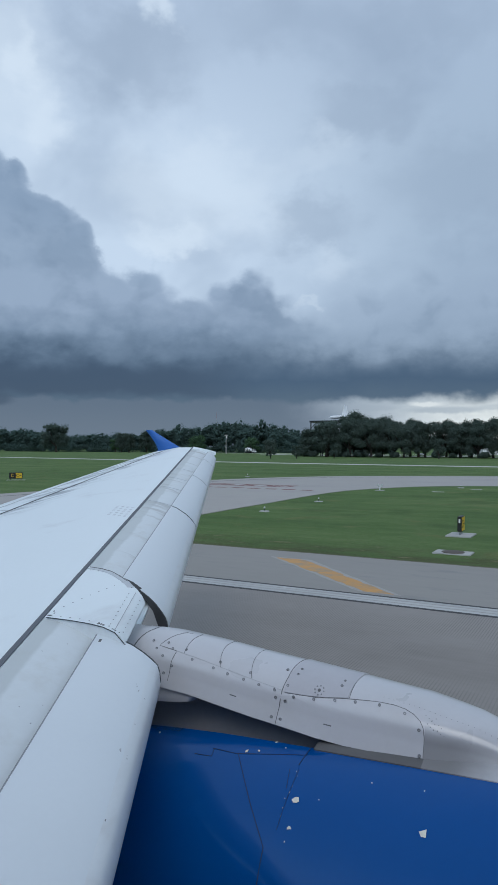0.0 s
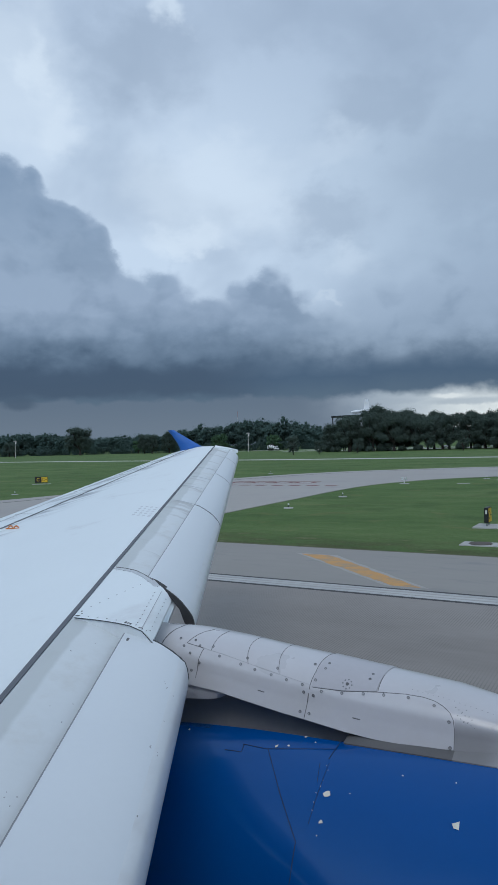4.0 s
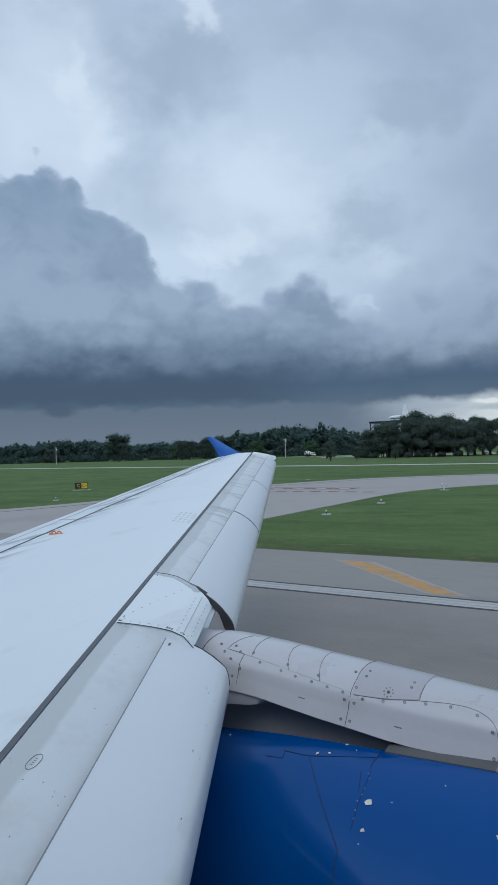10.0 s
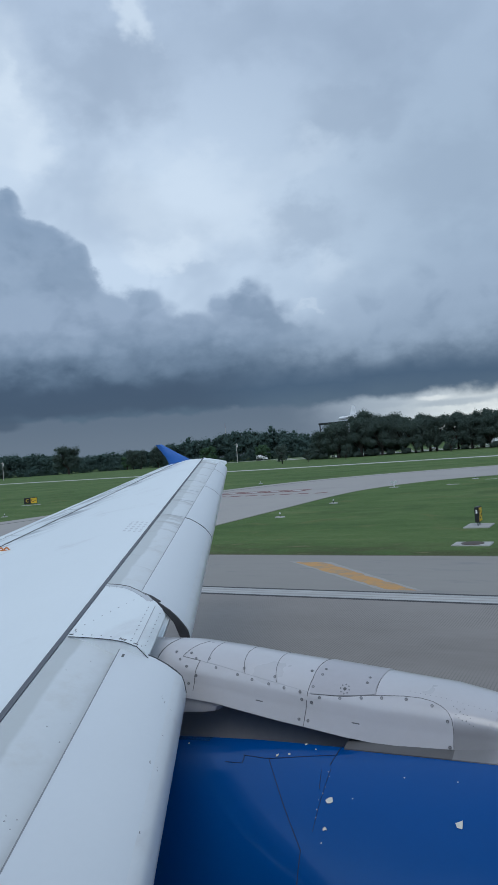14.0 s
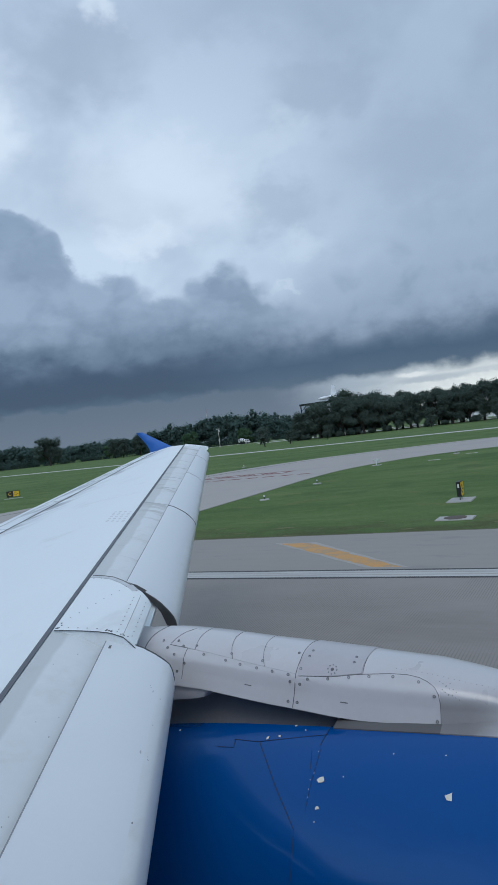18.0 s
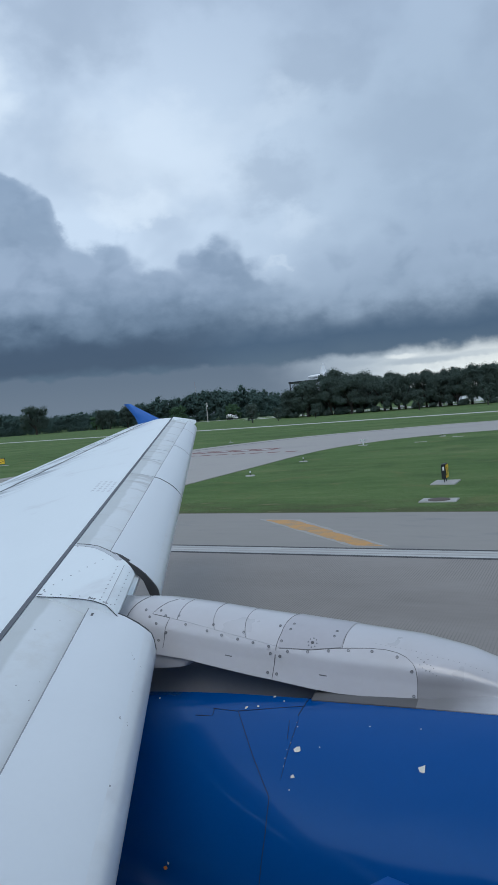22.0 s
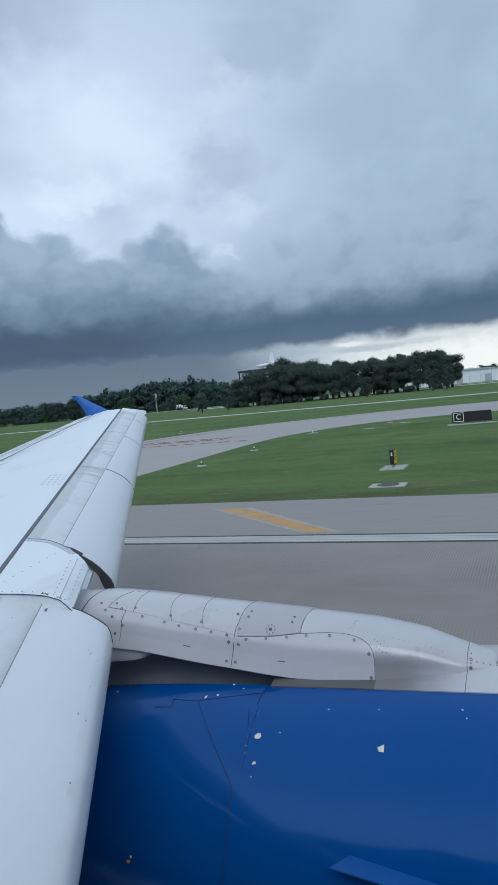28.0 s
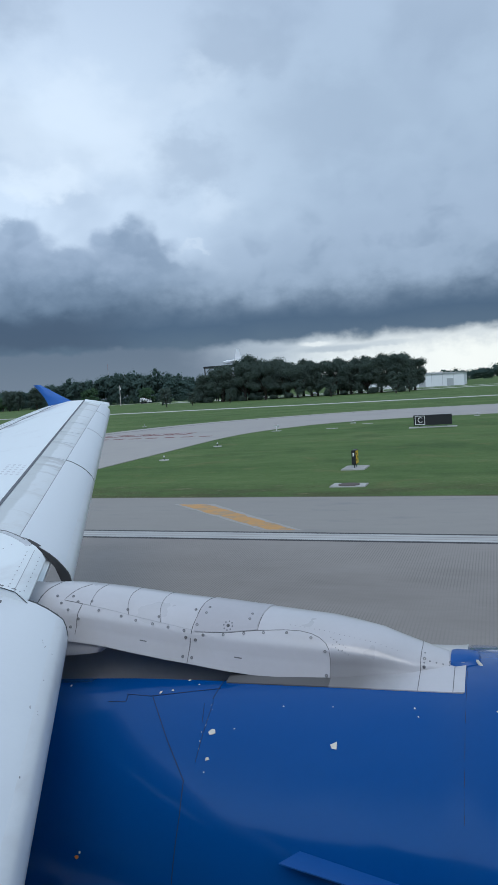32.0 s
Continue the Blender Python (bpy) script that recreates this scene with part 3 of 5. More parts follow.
near_edge = curve_through([(-21.5, 26.9, 0), (-24, 32, 0), (-24.6, 38, 0), (-25, 50, 0), (-25.3, 62, 0), (-24.2, 70, 0), (-20.5, 78, 0), (-15.5, 82.6, 0), (-9, 85, 0), (2, 86, 0)], 5)
far_edge = curve_through([(-62, 26.9, 0), (-55, 36, 0), (-52, 46, 0), (-51, 62, 0), (-49, 79, 0), (-42, 95, 0), (-31, 104.6, 0), (-17, 111.5, 0), (2, 114, 0)], 5)
structure("taxiway", slab([(x, y) for x, y, z in near_edge] + [(1000, 86), (1000, 114)] + [(x, y) for x, y, z in far_edge[::-1]], -0.3, -0.01), taxi_concrete, "pale concrete taxiway curving away from the runway", "taxiway")
up_n = (0, 0, 1)
far_line = [(x + (2.6 if x < -20 else 0.0), y - 2.2, -0.01) for x, y, z in far_edge[4:]] + [(60, 112, -0.01), (300, 112, -0.01)]
structure("taxiway_edge_line", strip(far_line, [up_n] * len(far_line), 0.16, 0.004), seam_dark, "dark sealed joint along the taxiway edge", "marking")
structure("service_road", slab([(-700, 275), (-222, 197.6), (-90, 169.6), (-24, 162), (120, 152), (1000, 130), (1000, 133.5), (120, 156.5), (-24, 167.5), (-90, 175.5), (-222, 204), (-700, 283)], -0.3, -0.02), pale_road, "thin pale service road across the far grass", "road")
structure("perimeter_road", slab([(-260, 420), (-60, 372), (300, 330), (300, 336), (-60, 380), (-260, 430)], -0.3, -0.02), pale_road, "pale perimeter road behind the oak trees", "road")
structure("far_apron", slab([(-180, 345), (-60, 322), (60, 306), (60, 318), (-60, 338), (-180, 362)], -0.3, -0.025), pale_road, "pale paved yard under the oak trees", "pavement")
structure("dark_runway_pavement", slab([(268, -30), (1000, -30), (1000, 18.9), (276, 18.9)], -0.02, 0.006), dark_asphalt, "dark asphalt runway beyond the displaced threshold", "runway")
structure("dark_patch", slab([(118, -20), (126, -20), (138, 26.5), (118, 26.5)], -0.02, 0.005), dark_asphalt, "dark asphalt patch across the concrete", "pavement")
structure("connector_taxiway", slab(([(62, 26.9), (66, 50), (80, 86), (135, 86), (112, 60), (104, 26.9)]), -0.3, -0.012), taxi_concrete, "grey concrete connector taxiway joining the runway", "taxiway")

structure("verge", slab([(-21.3, 26.9), (62, 26.9), (62, 27.25), (-21.3, 27.25)], -0.3, -0.035), verge_dirt, "thin brown earth verge between shoulder and grass", "verge")
structure("runway_edge_line", boxed(-420, 1000, 19.28, 20.10, -0.01, 0.006), white_line, "worn white runway edge line", "marking")
for y in (19.54, 19.84):
    structure("edge_line_wear", boxed(-420, 1000, y - 0.03, y + 0.03, -0.01, 0.0085), pale_edge, "greyish worn streak in the white edge line", "marking")
for y in (19.2, 20.18):
    structure("edge_line_border", boxed(-420, 1000, y - 0.085, y + 0.085, -0.01, 0.005), black_line, "black border beside the white edge line", "marking")


def wobble(outline, size, seed):
    """The same outline with a hand-painted, worn edge."""
    rng, out = random.Random(int(seed * 10)), []
    for (xa, ya), (xb, yb) in zip(outline, outline[1:] + outline[:1]):
        n = max(2, int(math.hypot(xb - xa, yb - ya) / 0.35))
        out += [(xa + (xb - xa) * k / n + rng.uniform(-size, size), ya + (yb - ya) * k / n + rng.uniform(-size, size) * 0.5) for k in range(n)]
    return out


def chevron(x, y, name="yellow_marking"):
    """A worn yellow shoulder stripe slanting from the edge line to the grass."""
    a, b, c, d = (x - 0.3, y + 0.05), (x + 1.05, y - 0.0), (x + 6.0, y - 4.62), (x + 5.1, y - 4.62)
    structure("marking_edge", slab(wobble([(a[0] - 0.25, a[1] + 0.1), (b[0] + 0.2, b[1] + 0.1), (d[0] + 1.15, d[1]), (d[0] - 0.25, d[1])], 0.05, x), -0.05, 0.001), pale_edge, "pale worn border of a yellow stripe", "marking")
    structure(name, slab(wobble([a, b, c, d], 0.07, x + 1), -0.05, 0.005), yellow_line, "faded yellow diagonal stripe on the shoulder", "marking")


for k in (0, 1, 2, 3, 4, 5, 6, 7, 8, 9):
    chevron(-12.1 + 30.5 * k, 25.2)
# holding position marking in brownish red with pale unreadable figures
for k in range(8):
    structure("hold_dash", boxed(-44 + 2.1 * k, -42.7 + 2.1 * k, 65.6 - 0.05 * k, 66.5 - 0.05 * k, -0.05, -0.005), red_mark, "brown-red dash of a holding marking", "marking")
for k in range(4):
    structure("hold_panel", boxed(-44 + 2.9 * k, -41.4 + 2.9 * k, 69.6, 72.6, -0.05, -0.005), red_mark, "brown-red painted panel on the taxiway", "marking")
    structure("hold_figure", boxed(-43.4 + 2.9 * k, -42.0 + 2.9 * k, 70.5, 71.7, -0.05, -0.002), white_line, "pale unreadable painted figure as a plain bar", "marking")
# threshold bars and arrowheads further along the runway
for y in (6.0, 9.2, 12.4, 15.6):
    structure("threshold_bar", boxed(300, 346, y, y + 1.7, -0.01, 0.011), white_line, "long white threshold bar on dark asphalt", "marking")
for y in (5.0, 12.0):
    structure("arrowhead", slab([(270, y - 0.4), (270, y + 0.4), (292, y + 3), (284, y)], -0.01, 0.012), white_line, "white arrowhead before the threshold", "marking")
for x in (6, 2, 22):
    bm = bmesh.new()
    bmesh.ops.create_cone(bm, cap_ends=True, segments=20, radius1=0.7, radius2=0.7, depth=0.02, matrix=Matrix.Translation((x + 60, 22.5, 0.0)))
    structure("shoulder_cover", bm, iron, "round iron cover in the shoulder", "cover")

# ---- aircraft ----
plane = thing("airliner", "white airliner wing with blue engine nacelle and blue wingtip", "airplane")
P_SLOPE, P_BASE = 0.10, 2.99


def skin(y):
    return P_BASE + P_SLOPE * y


def groove_x(y):
    return -1.62 - 0.545 * y


def hinge_x(y):
    return -4.95 - 0.38 * y


def trail_x(y):
    return -5.94 - 0.352 * y if y > 4.4 else -7.49 - 0.02 * (y - 4.4)


def slat_te(y):
    return -1.25 - 0.5345 * y


def nose_x(y):
    return (-0.66 - 0.559 * y) if y > 4 else (-0.52 - 0.572 * y)


def wing_ring(y):
    g, h, t, z = groove_x(y), hinge_x(y), trail_x(y), skin(y)
    c = (g - t) / 5.0
    return [(g + 0.62, y, z - 0.42), (g + 0.70, y, z - 0.25), (g + 0.6, y, z - 0.235), (g + 0.46, y, z - 0.15), (g + 0.25, y, z - 0.06), (g, y, z),
            (g * 0.75 + h * 0.25, y, z + 0.012 * c), (g * 0.4 + h * 0.6, y, z + 0.0), (h, y, z - 0.06), (h * 0.5 + t * 0.5, y, z - 0.095), (t, y, z - 0.16),
            (t, y, z - 0.185), (h, y, z - 0.06 - 0.22 * c), (g * 0.5 + h * 0.5, y, z - 0.1 - 0.42 * c), (g + 0.2, y, z - 0.2 - 0.38 * c)]


STATIONS = [-0.4, 0.6, 1.6, 2.6, 3.4, 4.4, 5.5, 7, 9, 11, 13, 14.5, 15.1]
tip = [wing_ring(15.1)]
for k, f in ((15.3, 0.9), (15.42, 0.72), (15.5, 0.42)):
    r = wing_ring(k)
    m = Vector((sum(p[0] for p in r) / len(r), k, skin(k) - 0.13))
    tip.append([tuple(m + (Vector(p) - m) * f) for p in r])
trailing_shade_grey = material("slat_gap_shade", (0.24, 0.25, 0.265), 0.7, vary=0.1, scale=6)
trailing_scuff = material("soft_scuff", (0.40, 0.41, 0.42), 0.6, vary=0.2, scale=30)
wing = part("wing", loft([wing_ring(y) for y in STATIONS] + tip[1:]), white_paint, plane, "white painted upper wing skin", True)


def wing_top(x, y):
    """Height of the upper skin at a place."""
    r = wing_ring(y)[3:11]
    for (xa, _, za), (xb, _, zb) in zip(r, r[1:]):
        if xb <= x <= xa:
            return za + (zb - za) * (xa - x) / (xa - xb)
    return r[0][2]


def on_wing(points, half, mat, name, label="", lift=0.004, parent=None):
    pts = [(x, y, wing_top(x, y)) for x, y in points]
    return part(name, strip(pts, [(0, -0.1, 1)] * len(pts), half, lift), mat, parent or wing, label)


spans = [y * 0.5 - 0.3 for y in range(1, 32)]
on_wing([(groove_x(y), y) for y in spans if y < 15.3], 0.019, dark_gap, "slat_gap_seal", "dark seal line along the wing's front")
on_wing([(hinge_x(y), y) for y in spans if y < 15.3], 0.014, seam_dark, "spoiler_hinge_line", "dark hinge line of the spoilers")
on_wing([(hinge_x(y) - 0.5 + 0.012 * y, y) for y in spans if 5 < y < 13], 0.006, seam_soft, "flap_line", "faint line ahead of the flaps")
for a, b in ((5.0, 0.0), (6.9, 0.0), (8.8, 0.0), (10.7, 0.0), (12.6, 0.0)):
    on_wing([(hinge_x(a) - k * 0.2 * (trail_x(a) - hinge_x(a)) * -1, a + k * 0.05) for k in range(5)], 0.005, seam_soft, "spoiler_joint")
# exposed nose between the seal and the slats, with its streaks
NOSE_AT = [(0.03, 0.002), (0.15, -0.008), (0.3, -0.036), (0.46, -0.092), (0.6, -0.17)]
nose_rings = []
for y in [k * 0.6 - 0.3 for k in range(26)]:
    z = skin(y)
    g = groove_x(y)
    nose_rings.append([(g + a, y, z + b) for a, b in NOSE_AT] + [(g + 0.6, y, z - 0.25), (g + 0.3, y, z - 0.1), (g + 0.03, y, z - 0.03)])
part("fixed_leading_edge", loft(nose_rings), nose_grey, wing, "weathered grey nose strip behind the slats", True)


def slat_ring(y, te, drop=0.0):
    n, z = nose_x(y), skin(y) - drop
    L = n - te
    if y < 4:
        top = [(0, 0.045), (0.14, 0.055), (0.37, 0.074), (0.57, 0.100), (0.74, 0.134), (0.875, 0.170), (0.95, 0.198), (0.985, 0.24), (1.0, 0.30)]
    else:
        k = float(np.interp(y, (4.6, 15.0), (1.0, 0.55)))
        top = [(f, 0.045 + k * d) for f, d in ((0, 0.0), (0.2, 0.025), (0.4, 0.07), (0.6, 0.12), (0.75, 0.17), (0.87, 0.225), (0.95, 0.27), (0.985, 0.305), (1.0, 0.345))]
    low = top[-1][1]
    if y < 4:
        under = [(0.985, low + 0.06), (0.92, low + 0.085), (0.8, low + 0.04), (0.72, low - 0.03), (0.64, low - 0.11), (0.4, top[2][1] + 0.035), (0, 0.06)]
    else:
        under = [(0.985, low + 0.05), (0.93, low + 0.065), (0.85, low + 0.03), (0.79, low - 0.02), (0.70, low - 0.115), (0.44, top[2][1] + 0.04), (0, 0.06)]
    return [(te + f * L, y, z - d) for f, d in top + under]


def make_slat(y0, y1, label, rounded=0):
    ys = [y0 + (y1 - y0) * k / 8 for k in range(9)]
    rear = (lambda y: -1.13 - 0.54 * y) if rounded else slat_te
    rings = [slat_ring(y, rear(y)) for y in ys]
    if y1 > 14:
        # the outermost end is cut back at a slant
        for dy, f in ((0.10, 0.82), (0.2, 0.5)):
            r = slat_ring(y1 + dy, rear(y1 + dy))
            c = Vector(r[0])
            rings.append([tuple(c + (Vector(p) - c) * f - Vector((0, 0, 0.02))) for p in r])
    s = part("slat", loft(rings), slat_paint, plane, label, True)
    # thin strip for the gap and its shade below the rear edge
    gap = [(rear(y) - 0.006, y, skin(y) - 0.052) for y in ys]
    part("trailing_gap", strip(gap, [(-0.3, 0, 1)] * len(gap), 0.0045, 0.004), trailing_shade_grey, s, "dark gap line with painted shade under the slat's rear edge")
    if rounded:
        r = [Vector(p) + Vector((0, 0.006, 0.0)) for p in rings[-1][:9]]
        part("end_seal", strip(r, [(0.3, 0, 1)] * 9, 0.005, 0.0022), seam_dark, s, "thin dark seal round the slat's end")
    band = [r[5:10] for r in rings[:9]]
    part("rubbed_edge", loft([[(x + 0.0025 * min(q, 1), y, z + 0.0003 + 0.0017 * min(q, 1)) for q, (x, y, z) in enumerate(r)] + [(x - 0.01, y, z - 0.008) for x, y, z in r[::-1]] for r in band]), bare_edge, s, "rubbed bare leading edge strip", True)
    return s


inner = make_slat(-0.35, 3.55, "white extended slat beside the fuselage", 1)
outer = []
for y0, y1 in ((4.62, 7.73), (7.75, 10.58), (10.6, 13.0), (13.02, 14.55)):
    outer.append(make_slat(y0, y1, "white extended outer slat"))
r = slat_ring(4.615, slat_te(4.615))
part("end_rib", loft([[(x, y, z) for x, y, z in r], [(x, y - 0.012, z) for x, y, z in r]]), rib_dark, outer[0], "dark open end of the slat")
r = slat_ring(4.622, slat_te(4.622))[:3]
part("end_gap", strip([Vector(q) for q in r], [(0.3, -0.2, 1)] * 3, 0.02, 0.003), rib_dark, outer[0], "dark gap at the slat's inner corner")
for s, y in zip(outer[1:], (7.74, 10.59, 13.01)):
    r = slat_ring(y, slat_te(y))[:9]
    part("slat_joint", strip([Vector(q) for q in r], [(0.3, 0, 1)] * len(r), 0.008 if y < 8 else 0.004, 0.004), seam_dark if y < 8 else seam_soft, s)

# fixed nose panel over the pylon
COVER_RING = [(4.68, 1, 0.035, 0.008), (4.61, 1, 0.3, 0.014), (4.43, 1, 0.52, 0.010), (4.33, 0, -0.13, -0.012), (4.29, 0, -0.07, -0.045), (4.26, 0, -0.035, -0.085), (4.25, 0, -0.06, -0.14),
              (4.25, 0, -0.17, -0.3), (4.3, 0, -0.32, -0.5), (4.6, 1, 0.2, -0.4), (4.68, 1, 0.035, -0.05)]
rings = []
for k in range(9):
    ring = []
    # the outer end is cut slanting: longest at the seal, shortest at the bent lip
    for far, base, dx, dz in COVER_RING:
        y = 3.52 + (far - 3.52) * k / 8
        ring.append(((groove_x(y) if base else slat_te(y) + 0.36) + dx, y, skin(y) + dz))
    rings.append(ring)
cover = part("nose_cover", loft(rings), white_paint, wing, "white riveted cover panel over the pylon", True)
rivet = bmesh.new()
bmesh.ops.create_cone(rivet, cap_ends=True, segments=8, radius1=0.0052, radius2=0.004, depth=0.003)
rivet_me = link_mesh("rivet", rivet, rivet_grey)
rivet_data = rivet_me.data
bpy.data.objects.remove(rivet_me)


def cover_point(x, y):
    r = [p for p in [(groove_x(y) + 0.035, skin(y) + 0.008), (groove_x(y) + 0.3, skin(y) + 0.014), (groove_x(y) + 0.52, skin(y) + 0.010), (slat_te(y) + 0.23, skin(y) - 0.012), (slat_te(y) + 0.30, skin(y) - 0.052), (slat_te(y) + 0.345, skin(y) - 0.10)]]
    return (x, y, float(np.interp(x, [p[0] for p in r], [p[1] for p in r])) + 0.002)


for k in range(9):
    y = 3.6 + k * 0.073
    shared("rivet", rivet_data, wing, cover_point(slat_te(y) + 0.185, y))
    shared("rivet", rivet_data, wing, cover_point(slat_te(y) + 0.29, y))
    y = 3.64 + k * 0.092
    shared("rivet", rivet_data, wing, cover_point(groove_x(y) + 0.07 + 0.052 * k, y))
for k in range(9):
    shared("rivet", rivet_data, wing, cover_point(groove_x(3.56) + 0.08 + 0.085 * k, 3.56))
    if k < 7:
        y = 4.62 - (0, 0.005, 0.02, 0.04, 0.09, 0.19, 0.27)[k]
        shared("rivet", rivet_data, wing, cover_point(groove_x(y) + 0.1 + 0.085 * k, y - 0.03))
for x0, y0, w in ((0.05, 3.555, 0.03), (0.085, 3.60, 0.008), (0.07, 3.63, 0.006), (0.50, 3.545, 0.012), (0.522, 3.545, 0.009), (0.54, 3.545, 0.012), (0.62, 3.54, 0.006), (0.632, 3.545, 0.005), (0.645, 3.545, 0.006)):
    g = groove_x(y0)
    pts = [cover_point(g + x0 + w * j, y0) for j in (0, 0.5, 1)]
    part("stencil_mark", strip(pts, [(0, 0, 1)] * 3, 0.009 if x0 < 0.06 or 0.49 < x0 < 0.6 else 0.005, 0.0008), pylon_seam, wing, "small dark unreadable stencil")
lip = [cover_point(slat_te(y) + 0.235, y) for y in [3.53 + 0.072 * k for k in range(11)]]
part("lip_seam", strip(lip, [(0.3, 0, 1)] * 11, 0.0018, 0.001), seam_soft, wing, "thin seam behind the cover's bent lip")
END = [(0.05, 4.67), (0.18, 4.65), (0.3, 4.605), (0.42, 4.52), (0.52, 4.425), (0.585, 4.35)]
scuff = [cover_point(groove_x(y - 0.03) + dx, y - 0.03) for dx, y in END]
part("scuffed_band", strip(scuff, [(0, 0, 1)] * 6, 0.026, 0.0012), wing_dirt, wing, "scuffed grey band at the cover's end")
scuff = [cover_point(groove_x(y) + dx, y) for dx, y in END]
part("cover_edge", strip(scuff, [(0, 0, 1)] * 6, 0.004, 0.002), pylon_seam, wing)
# shroud edge under the cover
for y, sgn in ((3.515, -1),):
    pts = [cover_point(groove_x(y) + 0.05 + 0.1 * k, y) for k in range(8)]
    part("cover_edge", strip(pts, [(0, 0, 1)] * 8, 0.0022, 0.001), seam_dark if sgn < 0 else pylon_seam, wing)
# faint placard rows and the orange stencil
for k in range(4):
    for j in range(5):
        y0, w = 6.72 + 0.13 * j + 0.012 * k, (0.05, 0.035, 0.045)[(j + k) % 3]
        x0 = groove_x(y0) - 0.1 - 0.085 * k
        on_wing([(x0, y0), (x0 - 0.545 * w * 1.4, y0 + w * 1.4)], 0.018, placard_grey, "placard_bar", "faint grey unreadable placard mark", 0.0008)
for y0 in (7.8, 9.0, 9.97, 11.1):
    pts = [(groove_x(y0) + 0.04 + 0.1 * j, y0, skin(y0) + (0.002, -0.005, -0.018, -0.036, -0.058)[j] + 0.001) for j in range(5)]
    part("track_line", strip(pts, [(0.2, 0, 1)] * 5, 0.004, 0.006), wing_dirt, wing, "short mark across the exposed nose")
fit_x, fit_y = -6.96, 5.985
fit_z = wing_top(fit_x, fit_y)
along = Vector((0.99, 0.136, 0.0136)).normalized()
for d in (-0.045, 0.045):
    bm = bmesh.new()
    arc = [Vector((fit_x, fit_y, fit_z)) + along * (d - 0.036 * math.cos(a)) + Vector((0, 0, 0.036 * math.sin(a))) for a in [k * math.pi / 8 for k in range(9)]]
    for p, q in zip(arc, arc[1:]):
        rod(bm, p, q, 0.009, None, 6)
    part("rope_hoop", bm, orange, wing, "orange upright hoop on the wing skin")
q = Vector((fit_x, fit_y, fit_z))
part("hoop_base", rod(bmesh.new(), q - along * 0.12, q + along * 0.12, 0.009, None, 6), orange, wing, "orange base bar of the hoops")

# small marks on the exposed nose and the slat
def nose_point(dx, y):
    return Vector((groove_x(y) + dx, y, skin(y) + float(np.interp(dx, [a for a, b in NOSE_AT], [b for a, b in NOSE_AT]))))


def slat_point(f, y):
    r = slat_ring(y, -1.13 - 0.54 * y)[:9]
    return Vector((r[0][0] + f * (r[8][0] - r[0][0]), y, float(np.interp(r[0][0] + f * (r[8][0] - r[0][0]), [p[0] for p in r], [p[2] for p in r]))))


oval = []
for k in range(25):
    a = k * math.tau / 24
    u, v = 0.058 * math.cos(a) + 0.022 * (1 if math.cos(a) > 0 else -1) * abs(math.cos(a)) ** 0.3, 0.026 * math.sin(a)
    oval.append(nose_point(0.187 + 0.12 * u + v, 2.0 + 0.75 * u + 0.2 * v))
part("placard_ring", strip(oval, [(0.3, 0, 1)] * 25, 0.0015, 0.0022), rivet_grey, wing, "dark oval outline of a placard")
for du in (-0.024, -0.009, 0.006, 0.021):
    part("placard_bar", strip([nose_point(0.182 + 0.1 * du, 2.0 + du), nose_point(0.192 + 0.1 * du, 2.003 + du)], [(0.3, 0, 1)] * 2, 0.0025, 0.002), rivet_grey, wing, "small dark unreadable placard figure")
part("latch_block", strip([slat_point(0.09, 3.42), slat_point(0.09, 3.46)], [(0.1, 0, 1)] * 2, 0.008, 0.0015), pylon_seam, inner, "small dark latch on the slat's end")
rng = random.Random(21)
for dx, y in ((0.305, 2.53), (0.411, 2.48), (0.416, 2.654), (0.411, 1.886), (0.415, 1.942), (0.36, 1.93), (0.37, 1.90), (0.073, 1.928), (0.06, 1.95), (0.193, 1.88), (0.293, 1.93), (0.12, 1.74), (0.3, 1.62), (0.2, 3.1), (0.33, 3.3)):
    a, w = rng.uniform(0, 6.28), rng.uniform(0.004, 0.009)
    p, q = nose_point(dx, y), nose_point(dx + w * math.cos(a), y + w * math.sin(a))
    part("scuff_mark", strip([p, q], [(0.3, 0, 1)] * 2, rng.uniform(0.0015, 0.003), 0.002), rivet_grey if rng.random() < 0.25 else trailing_scuff, wing, "small dark scuff mark")
for f, y in ((0.78, 3.182), (0.80, 3.165), (0.825, 3.131), (0.83, 3.145), (0.92, 3.114), (0.93, 3.09), (0.836, 2.604), (0.84, 2.585), (0.91, 2.582), (0.905, 2.60), (0.886, 2.17), (0.95, 3.4), (0.93, 3.42), (0.95, 1.9), (0.9, 2.85)):
    a, w = rng.uniform(0, 6.28), rng.uniform(0.005, 0.013)
    p, q = slat_point(f, y), slat_point(min(f + w * math.cos(a), 0.97), y + w * math.sin(a))
    part("scuff_mark", strip([p, q], [(0.4, 0, 1)] * 2, rng.uniform(0.0015, 0.003), 0.002), rivet_grey if rng.random() < 0.25 else trailing_scuff, inner, "small dark scuff mark")

# rounded cap that closes the wing's tip ahead of the outermost slat
cap_rings = []
for y, reach, thick in ((14.83, 0.74, 0.10), (14.98, 0.72, 0.10), (15.14, 0.62, 0.09), (15.28, 0.46, 0.07), (15.40, 0.24, 0.05)):
    g, z = groove_x(y), skin(y)
    top_line = [(g + reach * f, y, z - 0.002 - 0.085 * f * f) for f in (0, 0.25, 0.5, 0.75, 0.92, 1.0)]
    cap_rings.append(top_line + [(x, y, zz - thick * (0.55 if k == 0 else 1.0)) for k, (x, y, zz) in enumerate(top_line[::-1])])
part("tip_cap", loft(cap_rings), white_paint, plane, "rounded white cap at the wing's tip", True)

